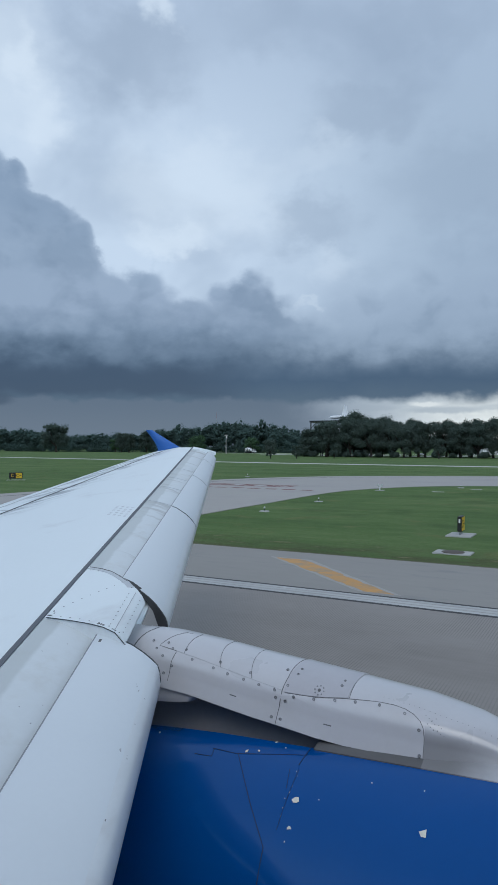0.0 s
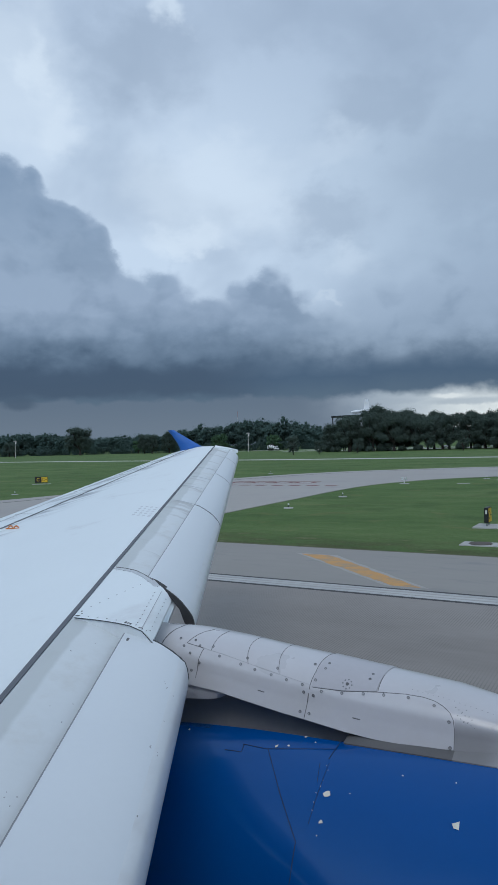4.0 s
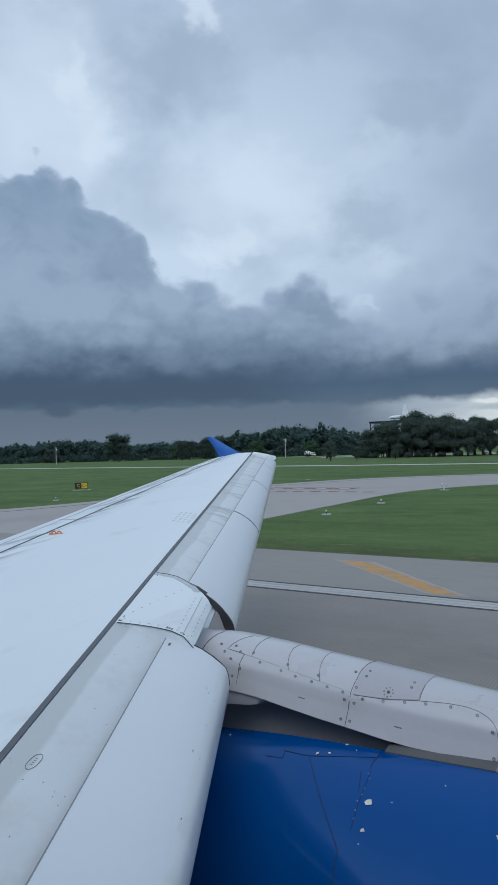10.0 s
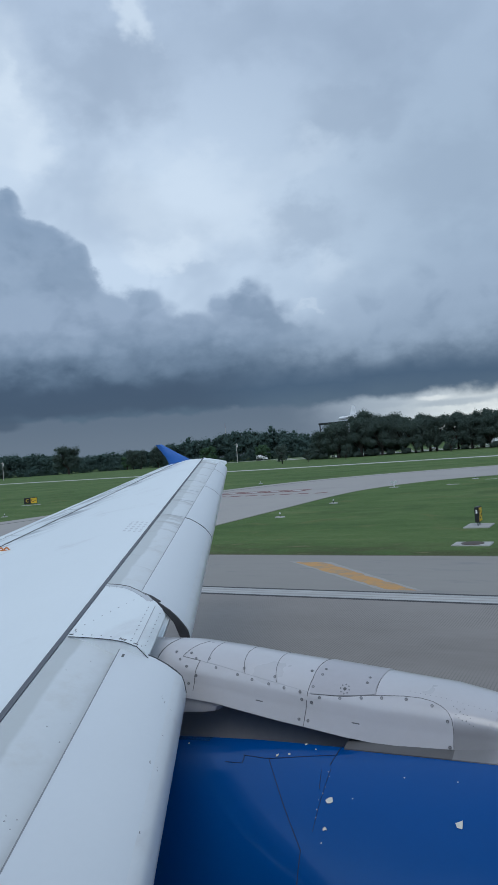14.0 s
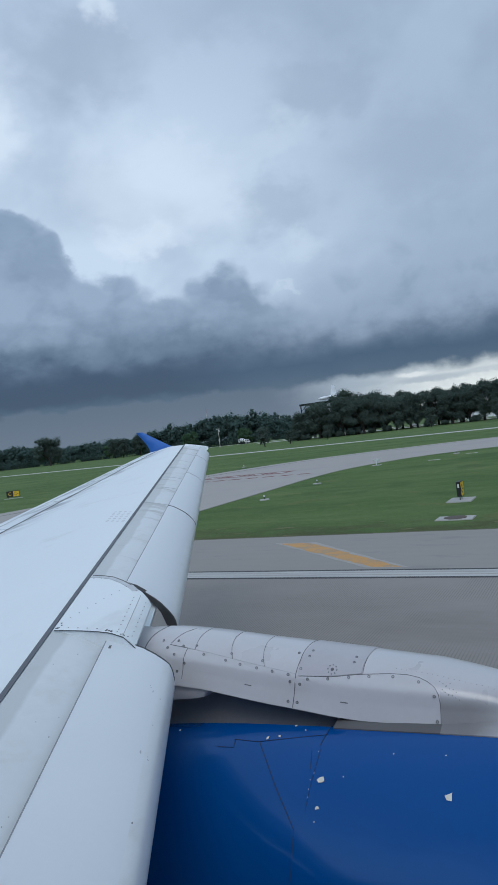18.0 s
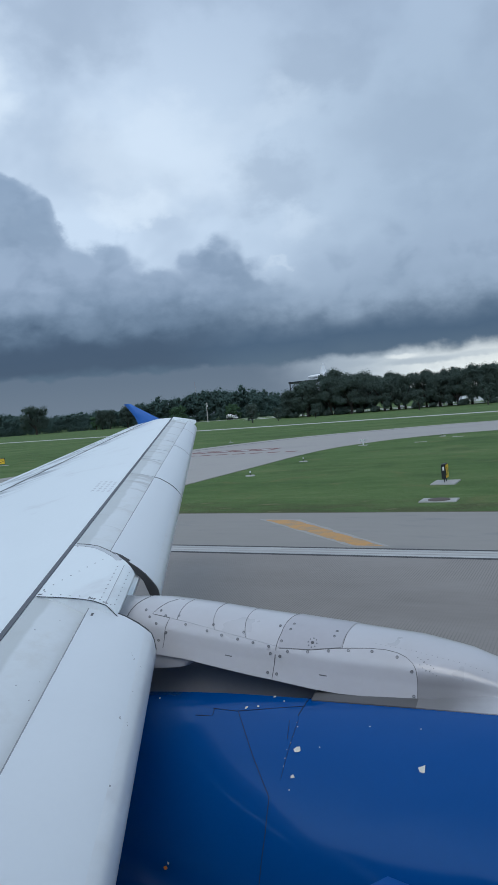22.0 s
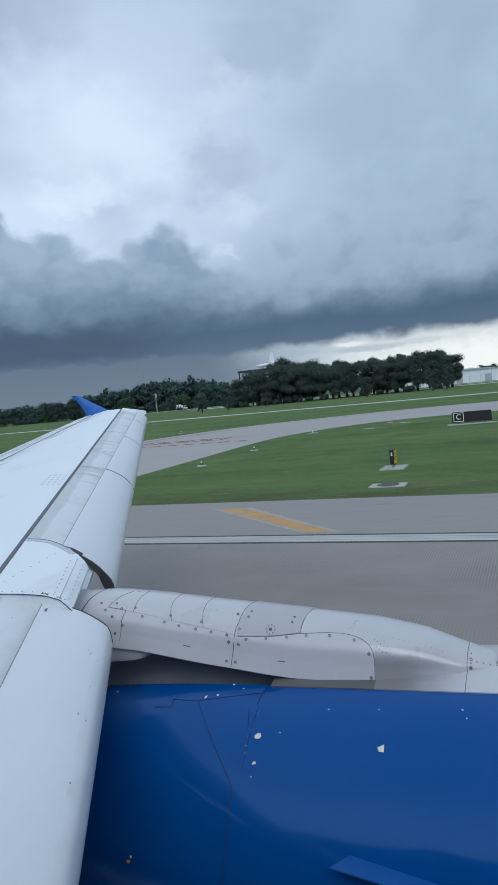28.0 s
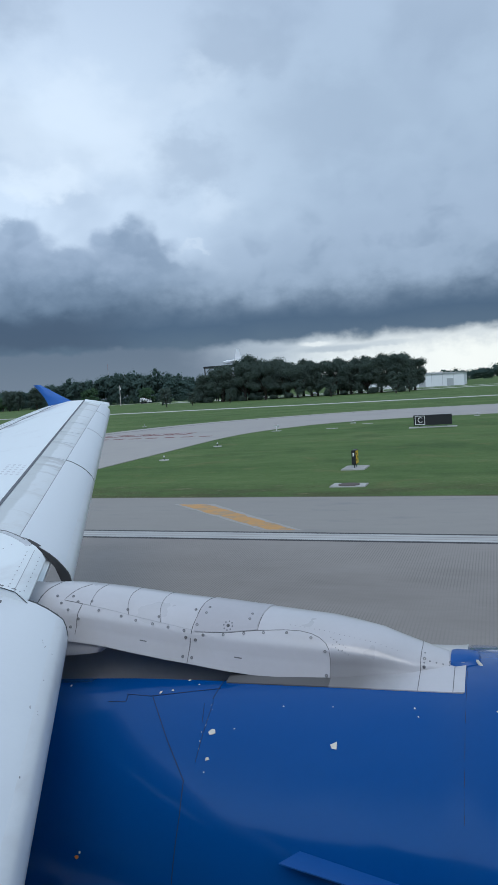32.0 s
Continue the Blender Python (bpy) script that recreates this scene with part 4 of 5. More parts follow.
# wingtip fence
def fence_ring(z, x0, x1, y):
    w = 0.035
    return [(x0, y, z), (x0 * 0.7 + x1 * 0.3, y + w, z), (x1 * 0.9 + x0 * 0.1, y + w * 0.5, z), (x1, y, z), (x1 * 0.9 + x0 * 0.1, y - w * 0.5, z), (x0 * 0.7 + x1 * 0.3, y - w, z)]


part("wingtip_fence", loft([fence_ring(3.75, -11.3, -11.75, 15.5), fence_ring(4.1, -10.85, -11.4, 15.52), fence_ring(4.45, -10.42, -11.28, 15.55), fence_ring(4.62, -10.78, -11.38, 15.56), fence_ring(4.83, -11.2, -11.57, 15.58), fence_ring(4.99, -11.52, -11.74, 15.6)]), fence_paint, plane, "blue swept wingtip fence", True)

# ---- pylon ----
sign_white_chip = primer
RX, RR = [-3.6, -3.3, -2.7, -2.26, -1.6, -0.94, -0.225, -0.2, 0.3, 0.6, 1.0, 1.3, 1.5, 1.6], [0.98, 1.03, 1.10, 1.14, 1.18, 1.21, 1.240, 1.256, 1.275, 1.275, 1.245, 1.20, 1.14, 1.08]
NY, NZ = 4.05, 1.62
ZX, ZT = [-3.4, -3.2, -2.85, -2.47, -2.16, -1.83, -1.42, -1.0, -0.71, -0.51, -0.27], [3.195, 3.195, 3.21, 3.185, 3.157, 3.133, 3.10, 3.068, 3.015, 2.94, 2.88]
BX, BZ = [-3.4, -2.75, -2.48, -2.3, -2.16, -2.02, -1.86, -1.7, -1.58, -1.42, -0.96, -0.27], [2.9, 2.91, 2.900, 2.876, 2.859, 2.842, 2.828, 2.811, 2.798, 2.79, 2.785, 2.8]
WX, WW = [-3.4, -2.5, -1.4, -0.9, -0.5, -0.27], [0.26, 0.28, 0.28, 0.25, 0.19, 0.10]


def pylon_at(x, u, lift=0.0):
    """A point on the pylon's skin: u runs from 0 at the ridge to 1 at the lower edge, negative on the far side."""
    zt, zb, w = (float(np.interp(x, a, b)) for a, b in ((ZX, ZT), (BX, BZ), (WX, WW)))
    zs, s, u = zt - 0.6 * (zt - zb), (-1 if u >= 0 else 1), abs(u)
    if u <= 0.6:
        a = min(u / 0.6 * math.pi / 2, math.pi / 2 - 1e-6)
        n = Vector((0, s * math.sin(a), math.cos(a)))
        return Vector((x, 4.08 + s * w * math.sin(a) ** 0.85, zs + (zt - zs) * math.cos(a) ** 0.9)) + n * lift, n
    n = Vector((0, s, 0.3)).normalized()
    return Vector((x, 4.08 + s * w * (1 + 0.32 * (u - 0.6)), zs + (zb + 0.014 - zs) * (u - 0.6) / 0.4)) + n * lift, n


US = [-1, -0.85, -0.7, -0.6, -0.52, -0.44, -0.36, -0.28, -0.2, -0.12, -0.04, 0.04, 0.12, 0.2, 0.28, 0.36, 0.44, 0.52, 0.6, 0.7, 0.85, 1]
xs = sorted(set([round(-3.3 + 0.1 * k, 2) for k in range(30)] + [-1.83, -1.42, -0.38, -0.33, -0.27]))
rings = [[pylon_at(x, u)[0] for u in US] for x in xs]
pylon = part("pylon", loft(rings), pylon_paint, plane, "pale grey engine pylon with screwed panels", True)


def pylon_strip(name, points, half=0.0013, mat=None, parent=None):
    pts, n = [], []
    for (xa, ua), (xb, ub) in zip(points, points[1:]):
        for k in range(5):
            q, m = pylon_at(xa + (xb - xa) * k / 5, ua + (ub - ua) * k / 5)
            pts.append(q), n.append(m)
    q, m = pylon_at(*points[-1])
    return part(name, strip(pts + [q], n + [m], half, 0.0012), mat or pylon_seam, parent or pylon)


pylon_strip("panel_seam", [(-1.42, -0.3), (-1.42, 0.0), (-1.415, 0.14), (-1.41, 0.31)])
pylon_strip("panel_seam", [(-1.83, -0.3), (-1.83, 0.0), (-1.82, 0.26), (-1.83, 0.44), (-1.85, 0.99)], 0.0018)
pylon_strip("panel_seam", [(-2.14, -0.3), (-2.12, 0.0), (-2.09, 0.19), (-2.05, 0.39)])
pylon_strip("panel_seam", [(-2.38, -0.2), (-2.36, 0.02), (-2.32, 0.22), (-2.28, 0.37)], 0.0012)
pylon_strip("panel_seam", [(-2.62, -0.1), (-2.61, 0.04), (-2.59, 0.22), (-2.58, 0.32)], 0.0012)
pylon_strip("panel_seam", [(-2.72, -0.05), (-2.75, 0.04), (-2.79, 0.29), (-2.64, 0.31), (-2.65, 0.46), (-2.66, 0.82)], 0.0018)
pylon_strip("panel_seam", [(-2.64, 0.31), (-2.24, 0.37), (-1.83, 0.43)], 0.0009, seam_soft)
pylon_strip("panel_seam", [(-1.81, 0.45), (-1.6, 0.40), (-1.41, 0.32), (-1.25, 0.275), (-1.15, 0.265), (-1.08, 0.285), (-1.03, 0.325), (-0.99, 0.385), (-0.968, 0.46), (-0.96, 0.56), (-0.96, 0.99)], 0.0014)
pylon_strip("panel_seam", [(-0.47, -0.3), (-0.46, 0.0), (-0.46, 0.5), (-0.46, 0.99)], 0.0018)
pylon_strip("root_seam", [(-3.0, -0.3), (-2.98, 0.0), (-2.99, 0.3), (-3.0, 0.6)], 0.004)


def pylon_patch(name, x0, x1, u0, u1, mat, label, lift=0.002, u2=None):
    rings = []
    for k in range(7):
        x = x0 + (x1 - x0) * k / 6
        low = u1 if u2 is None else u1 + (u2 - u1) * k / 6 + 0.018 * math.sin(math.pi * k / 6)
        us = [u0 + (low - u0) * j / 14 for j in range(15)]
        rings.append([pylon_at(x, u, lift)[0] for u in us] + [pylon_at(x, u, -0.004)[0] for u in us[::-1]])
    return part(name, loft(rings), mat, pylon, label, True)


worn = pylon_patch("worn_panel", -1.814, -1.416, -0.25, 0.442, pylon_dark, "darker worn access panel on the pylon", 0.0045, 0.314)
SCREWS = [(-2.86, 0.24), (-2.80, 0.34), (-2.74, 0.22), (-2.73, 0.42), (-2.86, 0.52), (-2.70, 0.66), (-2.58, 0.26), (-2.30, 0.30), (-2.07, 0.33), (-2.68, 0.29), (-2.64, 0.52), (-2.5, 0.37), (-2.33, 0.40), (-2.22, 0.42), (-2.1, 0.43), (-1.99, 0.44), (-1.88, 0.45), (-1.80, 0.36), (-1.85, 0.16), (-1.77, 0.19), (-1.77, 0.10), (-1.75, 0.47), (-1.62, 0.43),
          (-1.49, 0.38), (-1.37, 0.34), (-1.23, 0.31), (-1.08, 0.34), (-0.99, 0.49), (-0.98, 0.90), (-1.865, 0.53), (-1.80, 0.54), (-1.88, 0.87), (-1.82, 0.86), (-1.48, 0.11), (-1.48, 0.19), (-0.44, 0.3), (-0.44, 0.5), (-0.44, 0.75), (-0.3, 0.3)]
sc = bmesh.new()
ring = [[(r * math.cos(a), r * math.sin(a), z) for a in [k * math.tau / 12 for k in range(12)]] for r, z in ((0.0094, -0.002), (0.0092, 0.0012), (0.0046, 0.0012), (0.0044, -0.002))]
sc.free()
sc = loft(ring, caps=False)
tmp = link_mesh("screw", sc, screw_metal)
screw_data = tmp.data
bpy.data.objects.remove(tmp)
for x, u in SCREWS:
    q, n = pylon_at(x, u, 0.0056 if -1.82 < x < -1.42 and u < 0.42 else 0.003)
    shared("screw", screw_data, pylon, q, n.to_track_quat("Z", "Y").to_matrix().to_4x4())
for k in range(16):
    q, n = pylon_at(-0.965 + 0.019 * (k % 5) + 0.017 * (k // 5), 0.30 + 0.05 * (k // 4) + 0.02 * (k % 3), 0.002)
    shared("rivet", rivet_data, pylon, q, n.to_track_quat("Z", "Y").to_matrix().to_4x4() @ Matrix.Scale(0.6, 4))
for k in range(22):
    q, n = pylon_at(-1.22 + 0.03 * k, 0.20 + 0.0035 * k, 0.002)
    shared("rivet", rivet_data, pylon, q, n.to_track_quat("Z", "Y").to_matrix().to_4x4() @ Matrix.Scale(0.45, 4))
for x, u in [(-0.44, 0.15 + 0.12 * k) for k in range(6)] + [(-0.41 + 0.035 * k, 0.34 + 0.02 * k) for k in range(4)] + [(-0.36, 0.9), (-0.33, 0.9)]:
    q, n = pylon_at(x, u, 0.002)
    shared("rivet", rivet_data, pylon, q, n.to_track_quat("Z", "Y").to_matrix().to_4x4())
q, n = pylon_at(-1.60, 0.315, 0.006)
bm = bmesh.new()
bmesh.ops.create_cone(bm, cap_ends=True, segments=14, radius1=0.011, radius2=0.009, depth=0.006, matrix=Matrix.Translation(q) @ n.to_track_quat("Z", "Y").to_matrix().to_4x4())
part("drain_hatch", bm, pylon_seam, pylon, "small dark round latch")
for k in range(8):
    q, n = pylon_at(-1.60 + 0.028 * math.cos(k * math.pi / 4), 0.315 + 0.055 * math.sin(k * math.pi / 4), 0.006)
    shared("rivet", rivet_data, pylon, q, n.to_track_quat("Z", "Y").to_matrix().to_4x4())
for x, u in ((-2.16, 0.69), (-1.52, 0.70)):
    pylon_patch("stencil_bar", x - 0.024, x + 0.024, u - 0.011, u + 0.011, pylon_seam, "short dark unreadable stencil")
# lower skirt that flares from the pylon's side to the nacelle, and the drooping root fairing
def skirt_side(x):
    zn = NZ + math.sqrt(float(np.interp(x, RX, RR)) ** 2 - 0.32 ** 2)
    low = pylon_at(x, float(np.interp(x, (-1.0, -0.8, -0.6, -0.3), (0.97, 0.92, 0.85, 0.5))))[0]
    rise = float(np.interp(x, (-1.58, -1.4), (0.1, 1.0)))
    over = lambda y: NZ + math.sqrt(float(np.interp(x, RX, RR)) ** 2 - (NY - y) ** 2)
    top = max(over(low.y) + 0.012, zn + 0.012 + (low.z - zn) * rise)
    a, b, c = Vector((0, 3.73, zn + 0.006)), Vector((0, low.y - 0.01, over(low.y) + 0.004)), Vector((0, low.y + 0.014, top))
    out = [(x, 3.73, zn - 0.06)]
    for t in (0, 0.2, 0.4, 0.6, 0.8, 1):
        p = a * (1 - t) ** 2 + b * (2 * t * (1 - t)) + c * t * t
        out.append((x, p.y, max(p.z, over(p.y) + 0.005)))
    return out


def make_skirt(name, x0, x1, n, mat, label):
    rings = []
    for k in range(n + 1):
        near = skirt_side(x0 + (x1 - x0) * k / n)
        rings.append(near + [(x, 8.14 - y, z) for x, y, z in near[::-1]])
    return part(name, loft(rings), mat, pylon, label, True)


make_skirt("pylon_skirt", -1.58, -0.955, 9, skirt_grey, "grey skirt with painted crease shade where the pylon meets the nacelle")
# the nose skirt's paint carries the crease shade in its colour
skirt = make_skirt("nose_skirt", -0.955, -0.215, 14, pylon_crease_paint, "pale flared skirt at the pylon's nose")
for x in (-0.46, -0.275):
    part("panel_seam", strip([Vector(p) for p in skirt_side(x)[1:]], [(0, -0.7, 0.7)] * 6, 0.0018, 0.001), pylon_seam, skirt)
# added plate that stands in for the dark, shaded gap below the pylon
plate_rings = []
for x, z0, z1 in ((-3.3, 2.2, 2.95), (-2.6, 2.2, 2.97), (-2.0, 2.25, 2.93), (-1.5, 2.3, 2.88), (-1.0, 2.4, 2.86)):
    plate_rings.append([(x, 4.02, z1), (x, 4.0, (z0 + z1) / 2), (x, 4.04, z0), (x, 4.2, z0), (x, 4.2, z1)])
part("heat_shield", loft(plate_rings), gap_plate_grey, pylon, "dark plate added to fill the shaded gap under the pylon", True)
rings = []
for x, z0, z1 in ((-3.2, 2.77, 2.95), (-2.75, 2.80, 2.936), (-2.58, 2.822, 2.93), (-2.51, 2.838, 2.926), (-2.475, 2.858, 2.918), (-2.46, 2.876, 2.908), (-2.455, 2.888, 2.90)):
    m = (z0 + z1) / 2
    rings.append([(x, 3.79, m), (x, 3.80, z0 + 0.012), (x, 3.84, z0), (x, 4.3, z0), (x, 4.36, m), (x, 4.3, z1), (x, 3.84, z1), (x, 3.80, z1 - 0.012)])
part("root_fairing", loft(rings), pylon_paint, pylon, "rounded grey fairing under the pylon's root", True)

rings = []
for x, w, z0, z1 in ((-0.30, 0.115, 2.83, 2.90), (-0.27, 0.118, 2.835, 2.908), (-0.20, 0.115, 2.84, 2.908), (-0.155, 0.105, 2.845, 2.90), (-0.145, 0.09, 2.855, 2.892)):
    rings.append([(x, 4.08 - w, z0), (x, 4.08 - w * 0.8, z1 - 0.02), (x, 4.08 - w * 0.4, z1), (x, 4.08 + w * 0.4, z1), (x, 4.08 + w * 0.8, z1 - 0.02), (x, 4.08 + w, z0)])
part("nose_cap", loft(rings), strake_paint, pylon, "blue chipped cap at the pylon's nose", True)
torn = [[(-0.150 + 0.012 * math.sin(k * 1.1) + d, 3.97 + 0.006 * k, 2.845 + 0.012 * k + e) for d, e in ((0, 0), (0.014, 0.002), (0.014, 0.012), (0, 0.010))] for k in range(5)]
part("cap_chip", loft(torn), sign_white_chip, pylon, "torn white edge of the cap")
part("cap_chip", boxed(-0.245, -0.225, 3.985, 3.995, 2.876, 2.885), sign_white_chip, pylon, "bare white chip on the cap")

# ---- nacelle ----
def nacelle_at(x, deg, lift=0.0):
    """A point on the nacelle's skin: deg runs from the top down the fuselage side."""
    r, a = float(np.interp(x, RX, RR)) + lift, radians(deg)
    y, z, n = NY - r * math.sin(a), NZ + r * math.cos(a), Vector((0, -math.sin(a), math.cos(a)))
    cut = NZ + math.sqrt((r - lift) ** 2 - 0.09) - 0.56 * (y - 3.75) + lift
    k = min(max((-1.5 - x) / 0.12, 0.0), 1.0)
    if k and z > cut:
        z, n = z - k * (z - cut), Vector((0, 0.5 * k, 1.0)).normalized()
    return Vector((x, y, z)), n


nx = sorted(set([round(-3.6 + 0.2 * k, 2) for k in range(26)] + [-0.225, -0.2, -1.64, -1.62, -1.5, -1.48, 1.5, 1.55, 1.6]))
nx = [x for x in nx if x <= 1.6]
rings = [[nacelle_at(x, d)[0] for d in range(0, 360, 5)] for x in nx]
rings += [[nacelle_at(x, d, lift)[0] for d in range(0, 360, 5)] for x, lift in ((1.6, -0.05), (1.52, -0.12), (1.2, -0.24), (0.6, -0.42))]
nacelle = part("nacelle", loft(rings), blue_paint, plane, "glossy blue engine nacelle with chipped paint", True)


def nacelle_strip(points, half=0.0022, mat=None, name="cowl_seam"):
    pts, n = [], []
    for (xa, da), (xb, db) in zip(points, points[1:]):
        for k in range(6):
            q, m = nacelle_at(xa + (xb - xa) * k / 6, da + (db - da) * k / 6)
            pts.append(q), n.append(m)
    q, m = nacelle_at(*points[-1])
    return part(name, strip(pts + [q], n + [m], half, 0.0014), mat or cowl_seam_mat, nacelle)


cowl_seam_mat = material("cowl_seam_dark", (0.004, 0.015, 0.06), 0.6, vary=0.1, scale=8)
nacelle_strip([(-2.02, 22.3), (-1.81, 35.9), (-1.643, 45.8), (-1.625, 54), (-1.62, 75), (-1.62, 110)])
nacelle_strip([(-1.60, 13.9), (-1.62, 22.1)])
nacelle_strip([(-2.2, 22.1), (-2.03, 22.4), (-1.6, 18.1)], 0.0018)
nacelle_strip([(-2.3, 25.3), (-2.18, 25.1), (-2.19, 22.3)], 0.0018)
nacelle_strip([(-1.66, 24), (-1.63, 30)], 0.0012)
nacelle_strip([(-0.206, 0), (-0.206, 46), (-0.206, 130)], 0.0012)


def chip(x, deg, size, seed, mat=None, name="paint_chip"):
    rng = random.Random(seed)
    bm = bmesh.new()
    vs = []
    for k in range(6):
        r = size * rng.uniform(0.6, 1.35)
        a = k * math.tau / 6 + rng.uniform(-0.3, 0.3)
        vs.append(bm.verts.new(nacelle_at(x + r * math.cos(a), deg + math.degrees(r * math.sin(a) / 1.2), 0.0035)[0]))
    c = bm.verts.new(nacelle_at(x, deg, 0.0045)[0])
    for k in range(6):
        bm.faces.new((c, vs[k], vs[(k + 1) % 6]))
    bmesh.ops.recalc_face_normals(bm, faces=bm.faces)
    part(name, bm, mat or primer, nacelle, "bare cream patch of chipped paint, the orange pair a painted glint")


for k, (x, d, s) in enumerate([(-1.551, 32.7, 0.019), (-0.853, 33.2, 0.021), (-1.534, 39.9, 0.011), (-1.976, 20.9, 0.012), (-1.90, 20.0, 0.009), (-1.828, 15.2, 0.010), (-1.75, 17.0, 0.006), (-1.536, 43.2, 0.005), (-1.424, 31.2, 0.004), (-1.177, 23.2, 0.005), (-0.898, 22.3, 0.004),
                               (-2.647, 19.4, 0.009), (-0.464, 21.0, 0.006), (-0.44, 23.5, 0.005), (-0.03, 21.9, 0.014), (0.0, 20.3, 0.010), (0.02, 23.3, 0.009), (-0.05, 20.9, 0.007)]):
    chip(x, d, s, k)
nacelle_strip([(-1.606, 23.5), (-1.60, 41)], 0.0009)
flake = random.Random(14)
for k in range(7):
    chip(-1.604 + flake.uniform(-0.012, 0.012), 24 + 2.4 * k + flake.uniform(-1.1, 1.1), flake.uniform(0.0014, 0.0034), 120 + k)
# an orange and white glint on the gloss, painted as two small patches
chip(-2.204, 67.5, 0.014, 77, orange, "paint_chip")
chip(-2.19, 66.2, 0.008, 78)
# strake: a thin fin along the inboard side, pointed at the rear, tilted down
fin, fin_way = [], nacelle_at(-0.6, 82)[1]
for k in range(13):
    f = k / 12
    a, n = nacelle_at(-0.96 + 0.87 * f, 57.0 + 5.2 * f, -0.01)
    side = Vector((0, fin_way.z, -fin_way.y)) * 0.008
    tip_at = a + fin_way * (0.13 - 0.04 * f) - Vector((0.07, 0, 0))
    fin.append([a + side, tip_at + side * 0.4, tip_at - side * 0.4, a - side])
strake = part("strake", loft(fin), strake_paint, nacelle, "thin blue fin on the nacelle's side", True)
# fan face closes the inlet, exhaust closes the rear
bm = bmesh.new()
bmesh.ops.create_cone(bm, cap_ends=True, segments=40, radius1=0.9, radius2=0.9, depth=0.05, matrix=Matrix.Translation((0.62, NY, NZ)) @ Matrix.Rotation(radians(90), 4, "Y"))
part("fan_face", bm, steel_dark, nacelle, "dark fan face deep in the inlet")
rings = [[Vector((x, NY + r * math.cos(a), NZ + r * math.sin(a))) for a in [k * math.tau / 32 for k in range(32)]] for x, r in ((-3.55, 0.75), (-4.2, 0.62), (-4.9, 0.45), (-5.3, 0.2))]
part("exhaust_cone", loft(rings), steel_dark, nacelle, "dark exhaust cone behind the fan cowl", True)
# unseen fuselage, coloured dark to cut bounce onto the slat and nacelle
rings = []
for x, s in ((-14, 1), (-8, 1), (-2, 1), (4, 1), (9, 1), (12, 0.9), (14, 0.65), (15, 0.3)):
    rings.append([Vector((x, -2.17 + 1.975 * s * math.cos(a), 3.75 + 2.05 * s * math.sin(a))) for a in [k * math.tau / 40 for k in range(40)]])
part("fuselage", loft(rings), fuselage_blue, plane, "unseen rounded fuselage side, dark blue to limit bounced light", True)
for gx in (-7.5, 9):
    part("landing_gear_leg", rod(bmesh.new(), (gx, -2.35, 2.2), (gx, -2.35, 0.55), 0.14), steel_dark, plane, "dark landing gear leg")
for gx in (-7.5, 9):
    for gy in (-2.75, -1.95):
        w = bmesh.new()
        bmesh.ops.create_cone(w, cap_ends=True, segments=24, radius1=0.55, radius2=0.55, depth=0.35, matrix=Matrix.Translation((gx, gy, 0.55)) @ Matrix.Rotation(radians(90), 4, "X"))
        bmesh.ops.bevel(w, geom=[e for e in w.edges if e.calc_face_angle(0) > 1], offset=0.08, segments=2, affect="EDGES")
        part("tyre", w, rubber, plane)


# ---- airfield furniture ----
def letters(body, size, mat, m, parent):
    """Raised lettering as a mesh part."""
    cu = bpy.data.curves.new("lettering", "FONT")
    cu.body, cu.size, cu.extrude, cu.align_x, cu.align_y = body, size, 0.004, "CENTER", "CENTER"
    tmp = bpy.data.objects.new("lettering", cu)
    scene.collection.objects.link(tmp)
    me = bpy.data.meshes.new_from_object(tmp.evaluated_get(bpy.context.evaluated_depsgraph_get()))
    bpy.data.objects.remove(tmp)
    me.materials.clear()
    me.materials.append(mat)
    ob = new("lettering", me)
    ob.parent, ob.matrix_basis = parent, m
    return ob


def pad(parent, w, d, h=0.07):
    return part("pad", boxed(-w / 2, w / 2, -d / 2, d / 2, -0.25, h, 0.02), pad_concrete, parent, "pale concrete base")


# small direction sign: yellow panel with an arrow, black narrow end
s = thing("taxiway_sign", "small yellow and black taxiway sign on a concrete pad in grass", "sign", (-7.2, 36.4, -0.05))
pad(s, 1.5, 2.0)
part("cabinet", boxed(-0.13, 0.13, -0.45, 0.45, 0.28, 1.2, 0.02), sign_black, s, "black sign box")
face = part("yellow_face", boxed(0.131, 0.142, -0.41, 0.41, 0.33, 1.15, 0.004), sign_yellow, s, "yellow sign face")
letters("C", 0.72, sign_black, pose(0.144, -0.2, 0.72, 90, 0, 90), face)
part("arrow", boxed(0.141, 0.147, -0.03, 0.28, 0.70, 0.76), sign_black, face)
part("arrow_head", slab([(0.0, -0.16), (0.16, 0.0), (0.0, 0.16)], 0.0, 0.006), sign_black, face).matrix_basis = Matrix.Translation((0.141, 0.2, 0.73)) @ Matrix.Rotation(radians(90), 4, "Z") @ Matrix.Rotation(radians(90), 4, "X")
part("end_plate", boxed(-0.1, 0.1, -0.458, -0.449, 0.35, 1.13), sign_black, s)
part("figure_bar", boxed(-0.05, 0.05, -0.463, -0.456, 0.82, 1.05), sign_white, s, "pale unreadable figure as a plain bar")
for y in (-0.3, 0.3):
    part("leg", rod(bmesh.new(), (0, y, 0.05), (0, y, 0.3), 0.03), steel_dark, s)

c = thing("location_sign", "long black taxiway sign with a bordered yellow letter", "sign", (-5.6, 66.5, -0.05), turn=4)
pad(c, 4.4, 1.1, 0.06)
part("cabinet", boxed(-1.75, 1.75, -0.14, 0.14, 0.22, 1.18, 0.02), sign_black, c, "black sign box")
